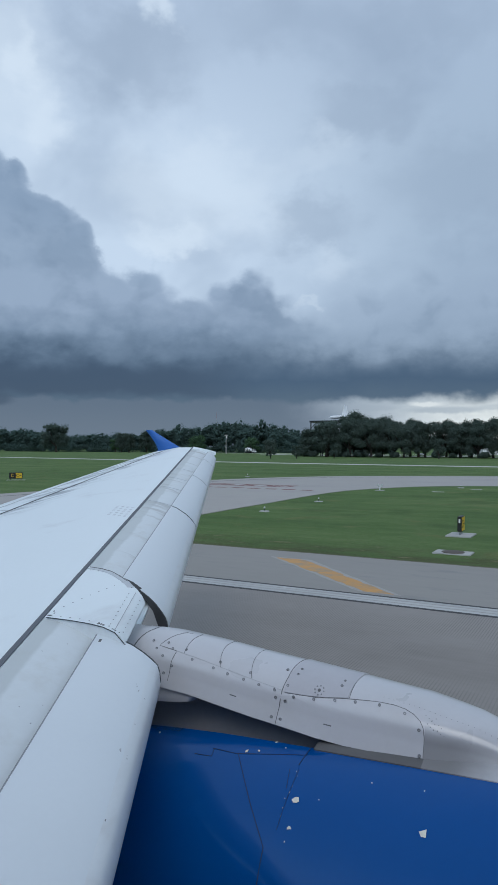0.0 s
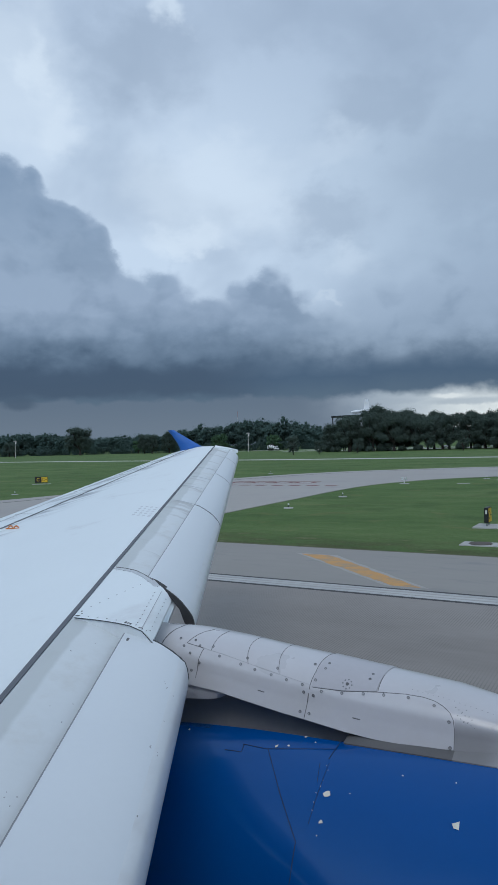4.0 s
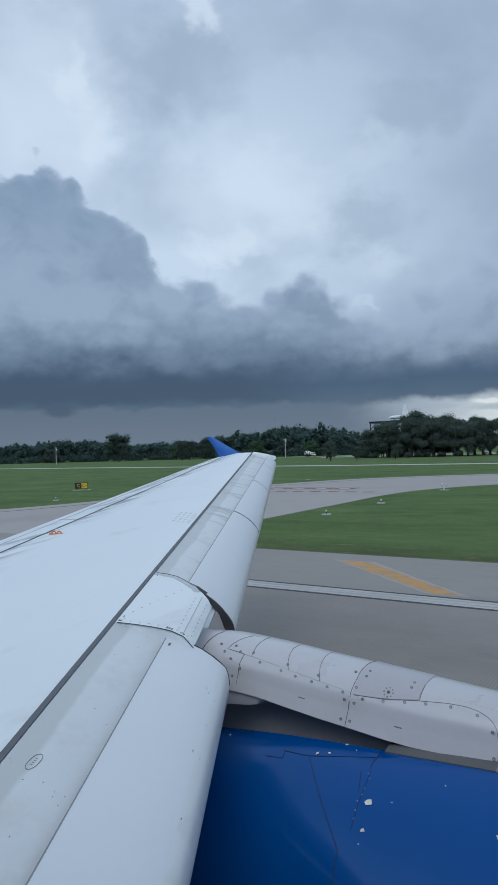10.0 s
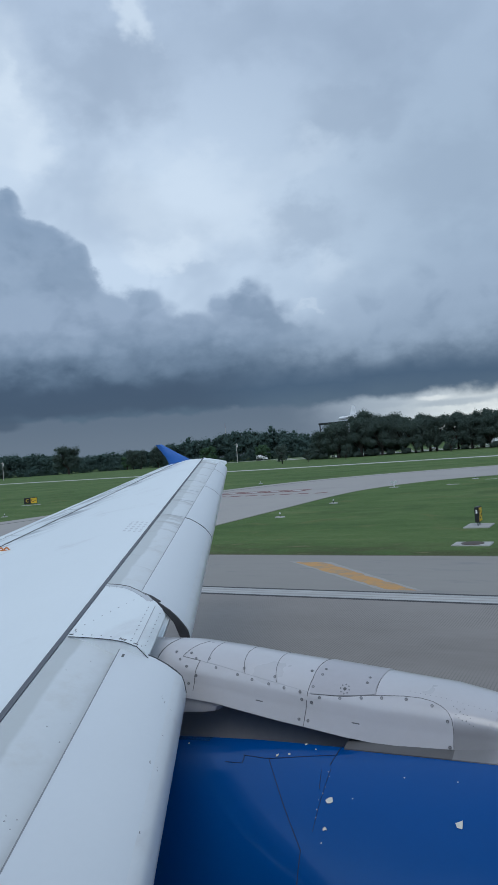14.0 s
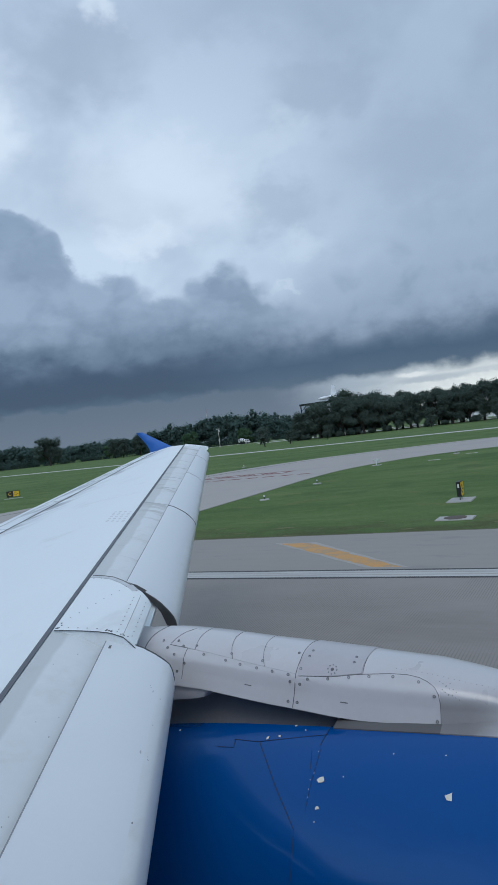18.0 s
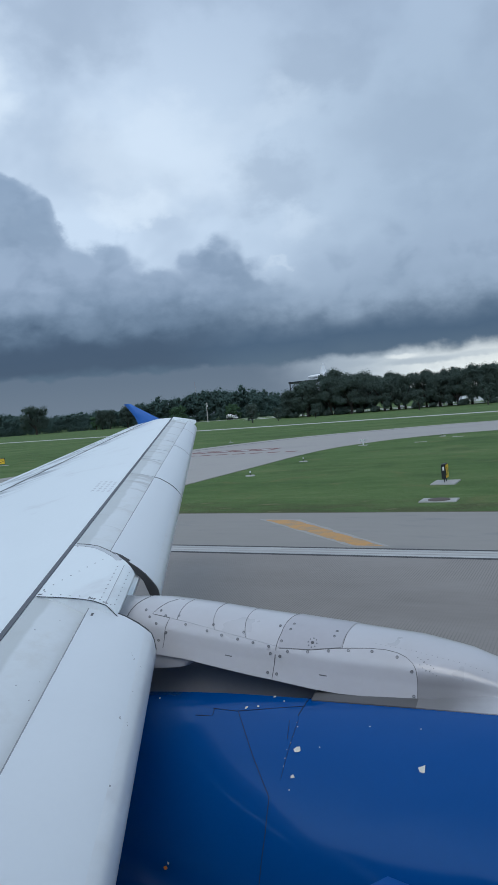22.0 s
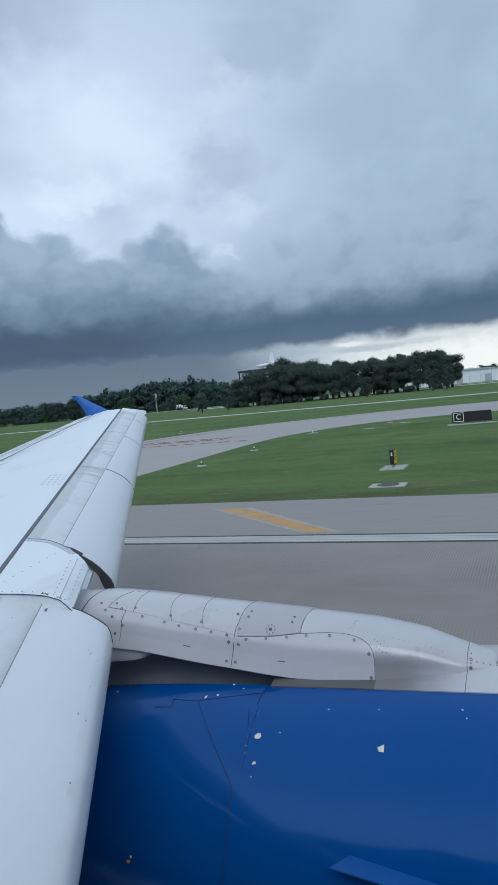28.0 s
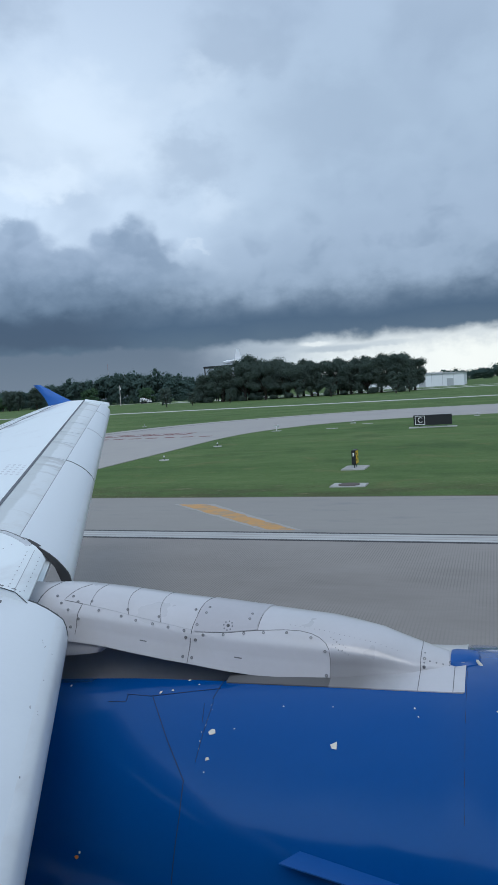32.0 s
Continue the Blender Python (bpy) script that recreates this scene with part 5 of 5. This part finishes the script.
for x0, x1, z0, z1 in ((-1.62, -0.7, 0.28, 0.33), (-1.62, -0.7, 1.07, 1.12), (-1.62, -1.57, 0.33, 1.07), (-0.75, -0.7, 0.33, 1.07)):
    part("border", boxed(x0, x1, -0.152, -0.139, z0, z1), sign_white, c, "pale border round the letter")
letters("C", 0.7, sign_white, pose(-1.16, -0.15, 0.7, 90, 0, 0), c)
for x in (-1.2, 0.0, 1.2):
    part("leg", rod(bmesh.new(), (x, 0, 0.03), (x, 0, 0.24), 0.04), steel_dark, c)

e = thing("direction_sign", "black and orange-yellow taxiway sign standing in grass", "sign", (-71.6, 66.3, -0.05), turn=40)
part("cabinet", boxed(-1.0, 1.0, -0.13, 0.13, 0.25, 1.2, 0.02), sign_black, e, "black sign box")
part("yellow_face", boxed(0.02, 0.93, -0.142, -0.129, 0.32, 1.13), sign_yellow, e, "orange-yellow sign face")
letters("C", 0.7, sign_yellow, pose(-0.5, -0.138, 0.72, 90, 0, 0), e)
letters("C", 0.7, sign_black, pose(0.3, -0.15, 0.72, 90, 0, 0), e)
part("arrow", boxed(0.55, 0.85, -0.15, -0.14, 0.69, 0.76), sign_black, e)
for x in (-0.8, 0.8):
    part("leg", rod(bmesh.new(), (x, 0, 0.0), (x, 0, 0.27), 0.04), steel_dark, e)
part("pad", boxed(-1.4, 1.4, -0.5, 0.5, -0.2, 0.05), pad_concrete, e)
e.matrix_basis = e.matrix_basis @ Matrix.Scale(0.86, 4)

o = thing("mandatory_sign", "orange sign standing in the grass by a taxiway", "sign", (58, 74, -0.05), turn=10)
part("cabinet", boxed(-1.3, 1.3, -0.13, 0.13, 0.25, 1.15, 0.02), sign_yellow, o, "orange-yellow sign box")
for x in (-1.0, 1.0):
    part("leg", rod(bmesh.new(), (x, 0, 0.0), (x, 0, 0.27), 0.04), steel_dark, o)

mh = thing("drain_cover", "round rusty drain cover in a pale concrete collar", "drain cover", (-6.3, 30.2, -0.05))
part("collar", boxed(-0.8, 0.8, -0.52, 0.52, -0.2, 0.045, 0.02), pad_concrete, mh, "pale concrete collar")
bm = bmesh.new()
bmesh.ops.create_cone(bm, cap_ends=True, segments=28, radius1=0.5, radius2=0.48, depth=0.04, matrix=Matrix.Translation((0, 0, 0.045)))
part("lid", bm, iron, mh, "rusty iron lid")

s.matrix_basis = s.matrix_basis @ Matrix.Scale(0.84, 4)
lamp = thing("edge_light", "small taxiway edge light on a pale round pad", "airfield light", (-22.0, 43.0, -0.05), "taxiway edge lights")
bm = bmesh.new()
bmesh.ops.create_cone(bm, cap_ends=True, segments=20, radius1=0.36, radius2=0.34, depth=0.08, matrix=Matrix.Translation((0, 0, 0.02)))
part("pad", bm, pad_concrete, lamp, "pale concrete pad")
part("stem", rod(bmesh.new(), (0, 0, 0.05), (0, 0, 0.24), 0.03, 0.025), steel_dark, lamp)
bm = rod(bmesh.new(), (0, 0, 0.24), (0, 0, 0.35), 0.06, 0.04, 12)
part("lens", bm, frosted, lamp, "frosted lamp glass")
for x, y in ((-22.0, 52.9), (-15.5, 78.4), (-2.0, 83.2), (-50, 92), (9, 83.5), (24, 83.5), (-58, 50), (-63, 35)):
    copy_thing(lamp, pose(x, y, -0.05, 0, 0, 17 * x))
guard = thing("guard_light", "white double-headed runway guard light on a short stand", "airfield light", (-22.1, 69.8, -0.05))
part("pad", boxed(-0.45, 0.45, -0.4, 0.4, -0.2, 0.04, 0.02), pad_concrete, guard)
part("stand", rod(bmesh.new(), (0, 0, 0.05), (0, 0, 0.44), 0.06), frosted, guard, "white stand")
for x in (-0.2, 0.2):
    part("head", boxed(x - 0.1, x + 0.1, -0.1, 0.1, 0.5, 0.68, 0.03), frosted, guard, "white lamp head")
part("crossbar", boxed(-0.3, 0.3, -0.05, 0.05, 0.42, 0.52, 0.02), frosted, guard)
for x, y in ((-13.5, 76.5), (-16.2, 70.5)):
    f = thing("ground_plate", "flat pale concrete plate set in grass", "cover", (x, y, -0.05), "ground plates")
    part("plate", boxed(-0.6, 0.6, -0.25, 0.25, -0.1, 0.02, 0.01), pad_concrete, f)


# ---- trees ----
ico = bmesh.new()
bmesh.ops.create_icosphere(ico, subdivisions=1, radius=1.0)
ICO_V = np.array([v.co for v in ico.verts])
ICO_F = np.array([[v.index for v in f.verts] for f in ico.faces])
ico.free()


def leaf_mesh(name, centers, radii, count, size, seed, mat, lumps=12):
    """Lumpy inner masses of foliage, and many small leaf sprays round them with gaps between."""
    rng = np.random.default_rng(seed)
    centers, radii = np.asarray(centers, float), np.asarray(radii, float)
    k = rng.integers(0, len(centers), count)
    d = rng.normal(size=(count, 3))
    d /= np.linalg.norm(d, axis=1)[:, None]
    r = rng.uniform(0.7, 1.12, (count, 1))
    p = centers[k] + (d * r + rng.normal(size=(count, 3)) * 0.12) * radii[k]
    p[:, 2] = np.maximum(p[:, 2], 0.12)
    d = d + rng.normal(size=(count, 3)) * 0.45
    d /= np.linalg.norm(d, axis=1)[:, None]
    u = np.cross(rng.normal(size=(count, 3)), d)
    u /= np.linalg.norm(u, axis=1)[:, None] + 1e-9
    v = np.cross(d, u)
    s = size * rng.uniform(0.55, 1.35, (count, 1))
    verts = np.stack([p - u * s, p - v * s * 0.7, p + u * s, p + v * s * 0.7], 1).reshape(-1, 3)
    faces = np.arange(count * 4).reshape(-1, 4).tolist()
    n = len(centers) * lumps
    own = np.repeat(np.arange(len(centers)), lumps)
    way = rng.normal(size=(n, 3))
    way /= np.linalg.norm(way, axis=1)[:, None]
    mid = centers[own] + way * radii[own] * rng.uniform(0.3, 0.86, (n, 1))
    wide = radii[own] * rng.uniform(0.16, 0.36, (n, 1))
    lump = mid[:, None, :] + ICO_V[None] * wide[:, None, :] * rng.uniform(0.7, 1.3, (n, len(ICO_V), 1))
    lump[:, :, 2] = np.maximum(lump[:, :, 2], 0.1)
    tris = (ICO_F[None] + (np.arange(n) * len(ICO_V))[:, None, None]).reshape(-1, 3) + len(verts)
    me = bpy.data.meshes.new(name)
    me.from_pydata(np.concatenate([verts, lump.reshape(-1, 3)]).tolist(), [], faces + tris.tolist())
    me.polygons.foreach_set("use_smooth", np.ones(len(me.polygons), bool))
    me.materials.append(mat)
    return me


def make_oak(seed, height, width, label, leaves=24000, at=(0, 0, 0)):
    rng = random.Random(seed)
    t = thing("oak_tree", label, "tree", at, "oaks beyond the airfield")
    bm = bmesh.new()
    fork = height * rng.uniform(0.12, 0.18)
    lean = rng.uniform(-0.4, 0.4)
    rod(bm, (0, 0, -0.3), (lean * 0.5, 0, fork), 0.055 * width * 0.9, 0.04 * width * 0.9, 9)
    centers, radii = [], []
    for k in range(11):
        a = k * math.tau / 11 + rng.uniform(-0.3, 0.3)
        reach = width * rng.uniform(0.16, 0.44)
        top_z = height * rng.uniform(0.38, 0.82)
        elbow = (reach * 0.5 * math.cos(a) + lean, reach * 0.5 * math.sin(a), fork + (top_z - fork) * 0.5)
        end = (reach * math.cos(a) + lean, reach * math.sin(a), top_z)
        rod(bm, (lean * 0.5, 0, fork - 0.1), elbow, 0.024 * width, 0.016 * width, 6)
        rod(bm, elbow, end, 0.016 * width, 0.005 * width, 5)
        centers.append(end)
        radii.append([width * rng.uniform(0.10, 0.20)] * 2 + [height * rng.uniform(0.08, 0.16)])
        centers.append((end[0] * 1.12, end[1] * 1.12, max(end[2] * rng.uniform(0.42, 0.68), height * 0.19)))
        radii.append([width * rng.uniform(0.10, 0.19)] * 2 + [height * rng.uniform(0.08, 0.14)])
    for k in range(4):
        centers.append((rng.uniform(-0.2, 0.2) * width, rng.uniform(-0.2, 0.2) * width, height * rng.uniform(0.74, 0.86)))
        radii.append([width * rng.uniform(0.14, 0.22)] * 2 + [height * rng.uniform(0.09, 0.15)])
    part("trunk", bm, bark, t, "dark trunk with forking limbs", True)
    crown = new("crown", leaf_mesh("crown", centers, radii, leaves, 0.17, seed, leaf))
    crown.parent = t
    tagged(crown, "dense dark green leaves", kind="stuff")
    return t


oaks = [make_oak(k, h, w, "broad dark green oak tree with several limbs", at=p) for k, (h, w, p) in enumerate([(17.5, 15, (-116, 288, 0)), (18.5, 14, (-100, 294, 0)), (16, 13, (-64, 300, 0)), (17.5, 13, (-45, 292, 0))])]
rng = random.Random(5)
for k, (x, y, s) in enumerate([(-126, 294, 0.8), (-108, 302, 1.14), (-94, 284, 0.96), (-87, 296, 1.0), (-79, 306, 0.92), (-72, 290, 0.9), (-56, 306, 1.05), (-38, 300, 1.0), (-33, 310, 0.95), (-132, 306, 0.66),
                                (-60, 322, 1.0), (-86, 318, 1.06), (-110, 314, 1.08), (-41, 322, 1.0), (-50, 288, 0.92), (-68, 312, 1.02), (-98, 308, 1.2), (-120, 300, 0.98), (-104, 286, 1.08), (-80, 286, 0.86), (-58, 292, 0.88), (-37, 288, 0.9)]):
    copy_thing(oaks[k % 4], pose(x, y, 0, 0, 0, rng.uniform(0, 360)) @ Matrix.Diagonal((s * rng.uniform(0.9, 1.1), s, s * rng.uniform(0.94, 1.04), 1)))
scrub = thing("shrub", "low dark green shrub at the foot of the oak trees", "shrub", (-121, 286, 0), "shrubs under the oaks")
rs5 = random.Random(8)
stems = bmesh.new()
for k in range(5):
    rod(stems, (0, 0, -0.1), (rs5.uniform(-1.2, 1.2), rs5.uniform(-0.8, 0.8), rs5.uniform(1.0, 1.7)), 0.06, 0.02, 5)
part("stems", stems, bark, scrub)
bush = new("foliage", leaf_mesh("foliage", [(rs5.uniform(-2.2, 2.2), rs5.uniform(-1, 1), rs5.uniform(0.8, 1.6)) for k in range(6)], [[rs5.uniform(0.9, 1.5), 1.1, rs5.uniform(0.7, 1.1)] for k in range(6)], 2200, 0.24, 41, leaf))
bush.parent = scrub
tagged(bush, "dense small dark leaves", kind="stuff")
for x, y, s in ((-111, 285, 1.2), (-104, 281, 0.9), (-97, 283, 1.3), (-90, 282, 0.8), (-84, 284, 1.0), (-66, 286, 1.1), (-47, 285, 1.0), (-60, 288, 0.8), (-128, 291, 1.4), (-36, 284, 0.9)):
    copy_thing(scrub, pose(x, y, 0, 0, 0, 37 * x) @ Matrix.Scale(s, 4))
# single trees standing before the far wood
for x, y, s in ((-390, 402, 1.4), (-330, 408, 0.85), (-318, 402, 0.8), (-308, 410, 0.9), (-440, 380, 0.7), (-470, 400, 0.8)):
    copy_thing(oaks[rng.randrange(4)], pose(x, y, 0, 0, 0, rng.uniform(0, 360)) @ Matrix.Scale(s, 4))
leaf_light = material("fresh_leaf", (0.088, 0.158, 0.088), 0.95, vary=0.25, scale=0.25, fine=3.0, spec=0.08)
leafy(leaf_light, 0.35)
for seed, h, w, p in ((41, 14.5, 13, (-281, 438, 0)), (42, 11, 10, (-352, 428, 0)), (43, 12, 11, (-236, 440, 0))):
    fresh = make_oak(seed, h, w, "lighter green broad tree before the dark wood", 9000, p)
    for piece in fresh.children:
        if piece.name.startswith("crown"):
            piece.data.materials[0] = leaf_light
young = make_oak(31, 7.5, 5, "slim young tree with a small round crown in grass", 900, (-118, 236, 0))
for x, y, s in ((-109, 240, 0.75), (-96, 246, 0.8), (-60, 262, 1.1), (-34, 255, 1.15), (-30, 262, 0.8), (-150, 300, 1.2)):
    copy_thing(young, pose(x, y, 0, 0, 0, rng.uniform(0, 360)) @ Matrix.Scale(s, 4))
# the far woods: one mass with an uneven skyline
cs, rs = [], []
rng2 = random.Random(11)


def wood_row(x0, x1, y_of, h, step, lobes):
    x = x0
    while x < x1:
        y = y_of(x) + rng2.uniform(-6, 6)
        hh = h(x) * rng2.uniform(0.86, 1.1)
        for _ in range(lobes):
            cs.append((x + rng2.uniform(-3, 3), y + rng2.uniform(-3, 3), hh * rng2.uniform(0.3, 0.82)))
            rs.append([rng2.uniform(3.2, 5.4), rng2.uniform(3.2, 5.4), hh * rng2.uniform(0.15, 0.23)])
        x += step * rng2.uniform(0.7, 1.3)


left_y = lambda x: 452 + 0.06 * (x + 300)
left_h = lambda x: 19.0 + 3.0 * math.sin(x * 0.021) + (2.5 if -330 < x < -215 else -1.0) - 8.5 * min(max((x + 232) / 14, 0.0), 1.0)
for off in (0, 12, 26):
    wood_row(-760, -140, lambda x: left_y(x) + off, left_h, 6.5, 6)
for off in (0, 16):
    wood_row(-150, 700, lambda x: 560 + off - 0.05 * x, lambda x: 12.5 + 2.5 * math.sin(x * 0.03), 8, 5)
woods = new("far_woods", leaf_mesh("far_woods", cs, rs, 460000, 0.32, 3, leaf_far))
tagged(woods, "dark green far wood with an uneven skyline", "woods", kind="stuff")
# understorey that closes the foot of the wood
cs, rs = [], []
for k in range(240):
    x = -770 + 2.65 * k
    cs.append((x, left_y(x) - 6 + rng2.uniform(-3, 3), rng2.uniform(1.4, 4.4)))
    rs.append([3.4, 3.0, rng2.uniform(2.2, 4.2)])
hedge = new("undergrowth", leaf_mesh("undergrowth", cs, rs, 60000, 0.4, 4, leaf_far))
tagged(hedge, "dark undergrowth along the foot of the wood", "shrubs", kind="stuff")

# ---- buildings and poles ----
can = thing("steel_canopy", "dark flat steel canopy on posts behind oak trees", "canopy", (-117, 322, 0))
part("roof", boxed(-19, 19, -7, 7, 16.6, 17.5, 0.1), steel_dark, can, "dark flat roof")
for x in (-18.4, -12.2, -6, 0.2, 6.4, 12.6, 18.4):
    for y in (-6.5, 6.5):
        part("post", boxed(x - 0.22, x + 0.22, y - 0.22, y + 0.22, -0.2, 16.6), steel_dark, can)
for x in (-18.4, -12.2):
    for y in (-6.5, 6.5):
        part("brace", rod(bmesh.new(), (x, y, 13.6), (x + 3.1, y, 16.6), 0.14), steel_dark, can)
mon = thing("aircraft_monument", "white model aircraft mounted on a dark canopy roof", "monument", (-119, 320, 17.5))
rings = [[Vector((x, r * math.cos(a), 1.7 + r * math.sin(a))) for a in [k * math.tau / 16 for k in range(16)]] for x, r in ((-8.4, 0.15), (-7.6, 0.55), (-6.0, 0.85), (-1, 0.95), (4, 0.95), (6.4, 0.75), (7.6, 0.3))]
part("fuselage", loft(rings), white_metal, mon, "white rounded body", True)
part("tail_fin", loft([[(-1.7, -0.3, 2.2), (1.5, -0.3, 2.2), (1.5, 0.3, 2.2), (-1.7, 0.3, 2.2)], [(-1.3, -0.15, 5.0), (1.1, -0.15, 5.0), (1.1, 0.15, 5.0), (-1.3, 0.15, 5.0)], [(-0.7, -0.1, 7.6), (0.55, -0.1, 7.6), (0.55, 0.1, 7.6), (-0.7, 0.1, 7.6)]]), white_metal, mon, "tall white fin")
part("wing", loft([[(-2, -7, 1.5), (-0.6, -7, 1.5), (-0.6, -7, 1.65), (-2, -7, 1.65)], [(-1.2, 0, 1.2), (2.6, 0, 1.2), (2.6, 0, 1.7), (-1.2, 0, 1.7)], [(-2, 7, 1.5), (-0.6, 7, 1.5), (-0.6, 7, 1.65), (-2, 7, 1.65)]]), white_metal, mon)
part("support", rod(bmesh.new(), (0, 0, -0.1), (0, 0, 1.0), 0.3), steel_dark, mon)


def make_shed(x, y, w, d, h, ridge, doors, label):
    t = thing("warehouse", label, "warehouse", (x, y, 0))
    part("wall", boxed(0, w, 0, d, -0.3, h), white_metal, t, "white sheet metal wall")
    r = [[(-0.6, -0.6, h), (w + 0.6, -0.6, h), (w + 0.6, -0.6, h + 0.3), (w / 2, -0.6, h + ridge), (-0.6, -0.6, h + 0.3)]]
    r.append([(a, d + 0.6, c) for a, b, c in r[0]])
    part("roof", loft(r), grey_roof, t, "grey sheet roof")
    for k in range(doors):
        a = w * (k + 0.5) / doors
        part("door", boxed(a - 1.8, a + 1.8, -0.08, 0.05, 0, 4.2), grey_roof, t, "grey roller door")
    for k in range(int(w / 6)):
        part("downpipe", boxed(k * 6 + 2, k * 6 + 2.15, -0.15, 0.0, 0, h), grey_roof, t)
    return t


make_shed(-78, 408, 62, 40, 7.0, 1.6, 4, "long low white warehouse with grey roof")
make_shed(6, 396, 70, 45, 8.0, 2.4, 4, "large white warehouse with grey pitched roof")
make_shed(246, 452, 60, 30, 6.5, 1.0, 5, "low white building beyond the taxiway")


def make_car(x, y, turn, paint, label):
    t = thing("car", label, "car", (x, y, 0), "cars parked under trees", turn)
    prof = [(-2.2, 0.45), (-2.2, 0.95), (-1.9, 1.05), (-1.2, 1.5), (0.5, 1.5), (1.1, 1.02), (2.1, 0.9), (2.2, 0.45)]
    part("body", loft([[(a, -0.85, b) for a, b in prof], [(a, 0.85, b) for a, b in prof]]), paint, t)
    part("window", boxed(-1.1, 0.45, -0.87, 0.87, 1.08, 1.4), window_glass, t, "dark side glass")
    for a in (-1.35, 1.35):
        for b in (-0.8, 0.8):
            part("wheel", rod(bmesh.new(), (a, b - 0.1, 0.33), (a, b + 0.1, 0.33), 0.33, None, 14), rubber, t)
    return t


for k, (x, y) in enumerate(((-128, 342), (-112, 338), (-98, 335), (-84, 332), (-66, 328), (-52, 325))):
    make_car(x, y, 8 + 90 * (k % 2), car_white if k % 3 else grey_roof, "pale parked car under the oak trees")
mixer = thing("cement_mixer_truck", "white cement mixer truck with dark-striped drum on the perimeter road", "truck", (-221, 411, 0), turn=-14)
part("chassis", boxed(-4.2, 4.4, -0.5, 0.5, 0.8, 1.15, 0.05), steel_dark, mixer, "dark truck frame")
DRUM = ((-4.3, 0.55), (-3.9, 0.75), (-2.2, 1.25), (-0.6, 1.3), (0.9, 0.95), (1.3, 0.6))
turn_up = Matrix.Translation((-0.2, 0, 2.35)) @ Matrix.Rotation(radians(10), 4, "Y")
drum_ring = lambda x, r: [turn_up @ Vector((x, r * math.cos(a), r * math.sin(a))) for a in [k * math.tau / 18 for k in range(18)]]
drum = part("drum", loft([drum_ring(x, r) for x, r in DRUM]), car_white, mixer, "white tapered mixing drum", True)
for x, r in ((-3.2, 1.03), (-1.5, 1.33), (0.3, 1.15)):
    part("stripe", loft([drum_ring(x - 0.22, r), drum_ring(x - 0.18, r + 0.03), drum_ring(x + 0.18, r + 0.03), drum_ring(x + 0.22, r)]), steel_dark, drum, "dark band round the drum")
cab = part("cab", boxed(1.9, 3.6, -1.15, 1.15, 0.7, 2.9, 0.15), car_white, mixer, "white cab")
part("windscreen", boxed(3.2, 3.63, -1.0, 1.0, 1.9, 2.6), window_glass, cab)
part("side_window", boxed(2.3, 3.1, -1.17, 1.17, 1.9, 2.55), window_glass, cab)
part("bonnet", boxed(3.6, 4.7, -0.95, 0.95, 0.7, 1.75, 0.12), car_white, mixer, "white bonnet")
part("chute", boxed(-5.0, -4.2, -0.35, 0.35, 1.2, 2.9, 0.05), frosted, mixer, "pale discharge chute")
for a in (-3.4, -2.2, -0.9, 3.7):
    for b in (-1.0, 1.0):
        part("wheel", rod(bmesh.new(), (a, b - 0.16, 0.52), (a, b + 0.16, 0.52), 0.52, None, 14), rubber, mixer)
pole = thing("utility_pole", "tall pale utility pole with a crossarm before the wood", "pole", (-214, 366, 0), "poles along the far road")
part("shaft", rod(bmesh.new(), (0, 0, -0.3), (0, 0, 12.2), 0.28, 0.18), wood_pole, pole)
part("crossarm", boxed(-1.2, 1.2, -0.1, 0.1, 11.2, 11.5), wood_pole, pole)
part("transformer", rod(bmesh.new(), (0.5, 0, 9.6), (0.5, 0, 10.9), 0.32), frosted, pole, "pale grey can")
for x, y in ((-372, 322), (-560, 300), (-60, 400), (90, 380)):
    copy_thing(pole, pose(x, y, 0, 0, 0, 20))
mast = thing("radio_mast", "thin faded red and white radio mast behind the wood", "mast", (-290, 480, 0))
faded_red = material("faded_red_paint", (0.30, 0.11, 0.10), 0.7, vary=0.1, scale=2)
for k in range(7):
    part("mast_section", rod(bmesh.new(), (0, 0, 4.6 * k - 0.3 * (k == 0)), (0, 0, 4.6 * k + 4.6), 0.20 - 0.015 * k, 0.19 - 0.015 * k, 6), faded_red if k % 2 == 0 else wood_pole, mast)
fence = thing("perimeter_fence", "dark low wire fence along the foot of the wood", "fence", (-420, 418, 0))
for k in range(60):
    part("post", boxed(k * 5 - 150, k * 5 - 149.9, -0.05, 0.05, -0.2, 2.2), steel_dark, fence)
for z in (0.6, 1.3, 2.1):
    part("rail", boxed(-150, 150, -0.02, 0.02, z, z + 0.05), steel_dark, fence)
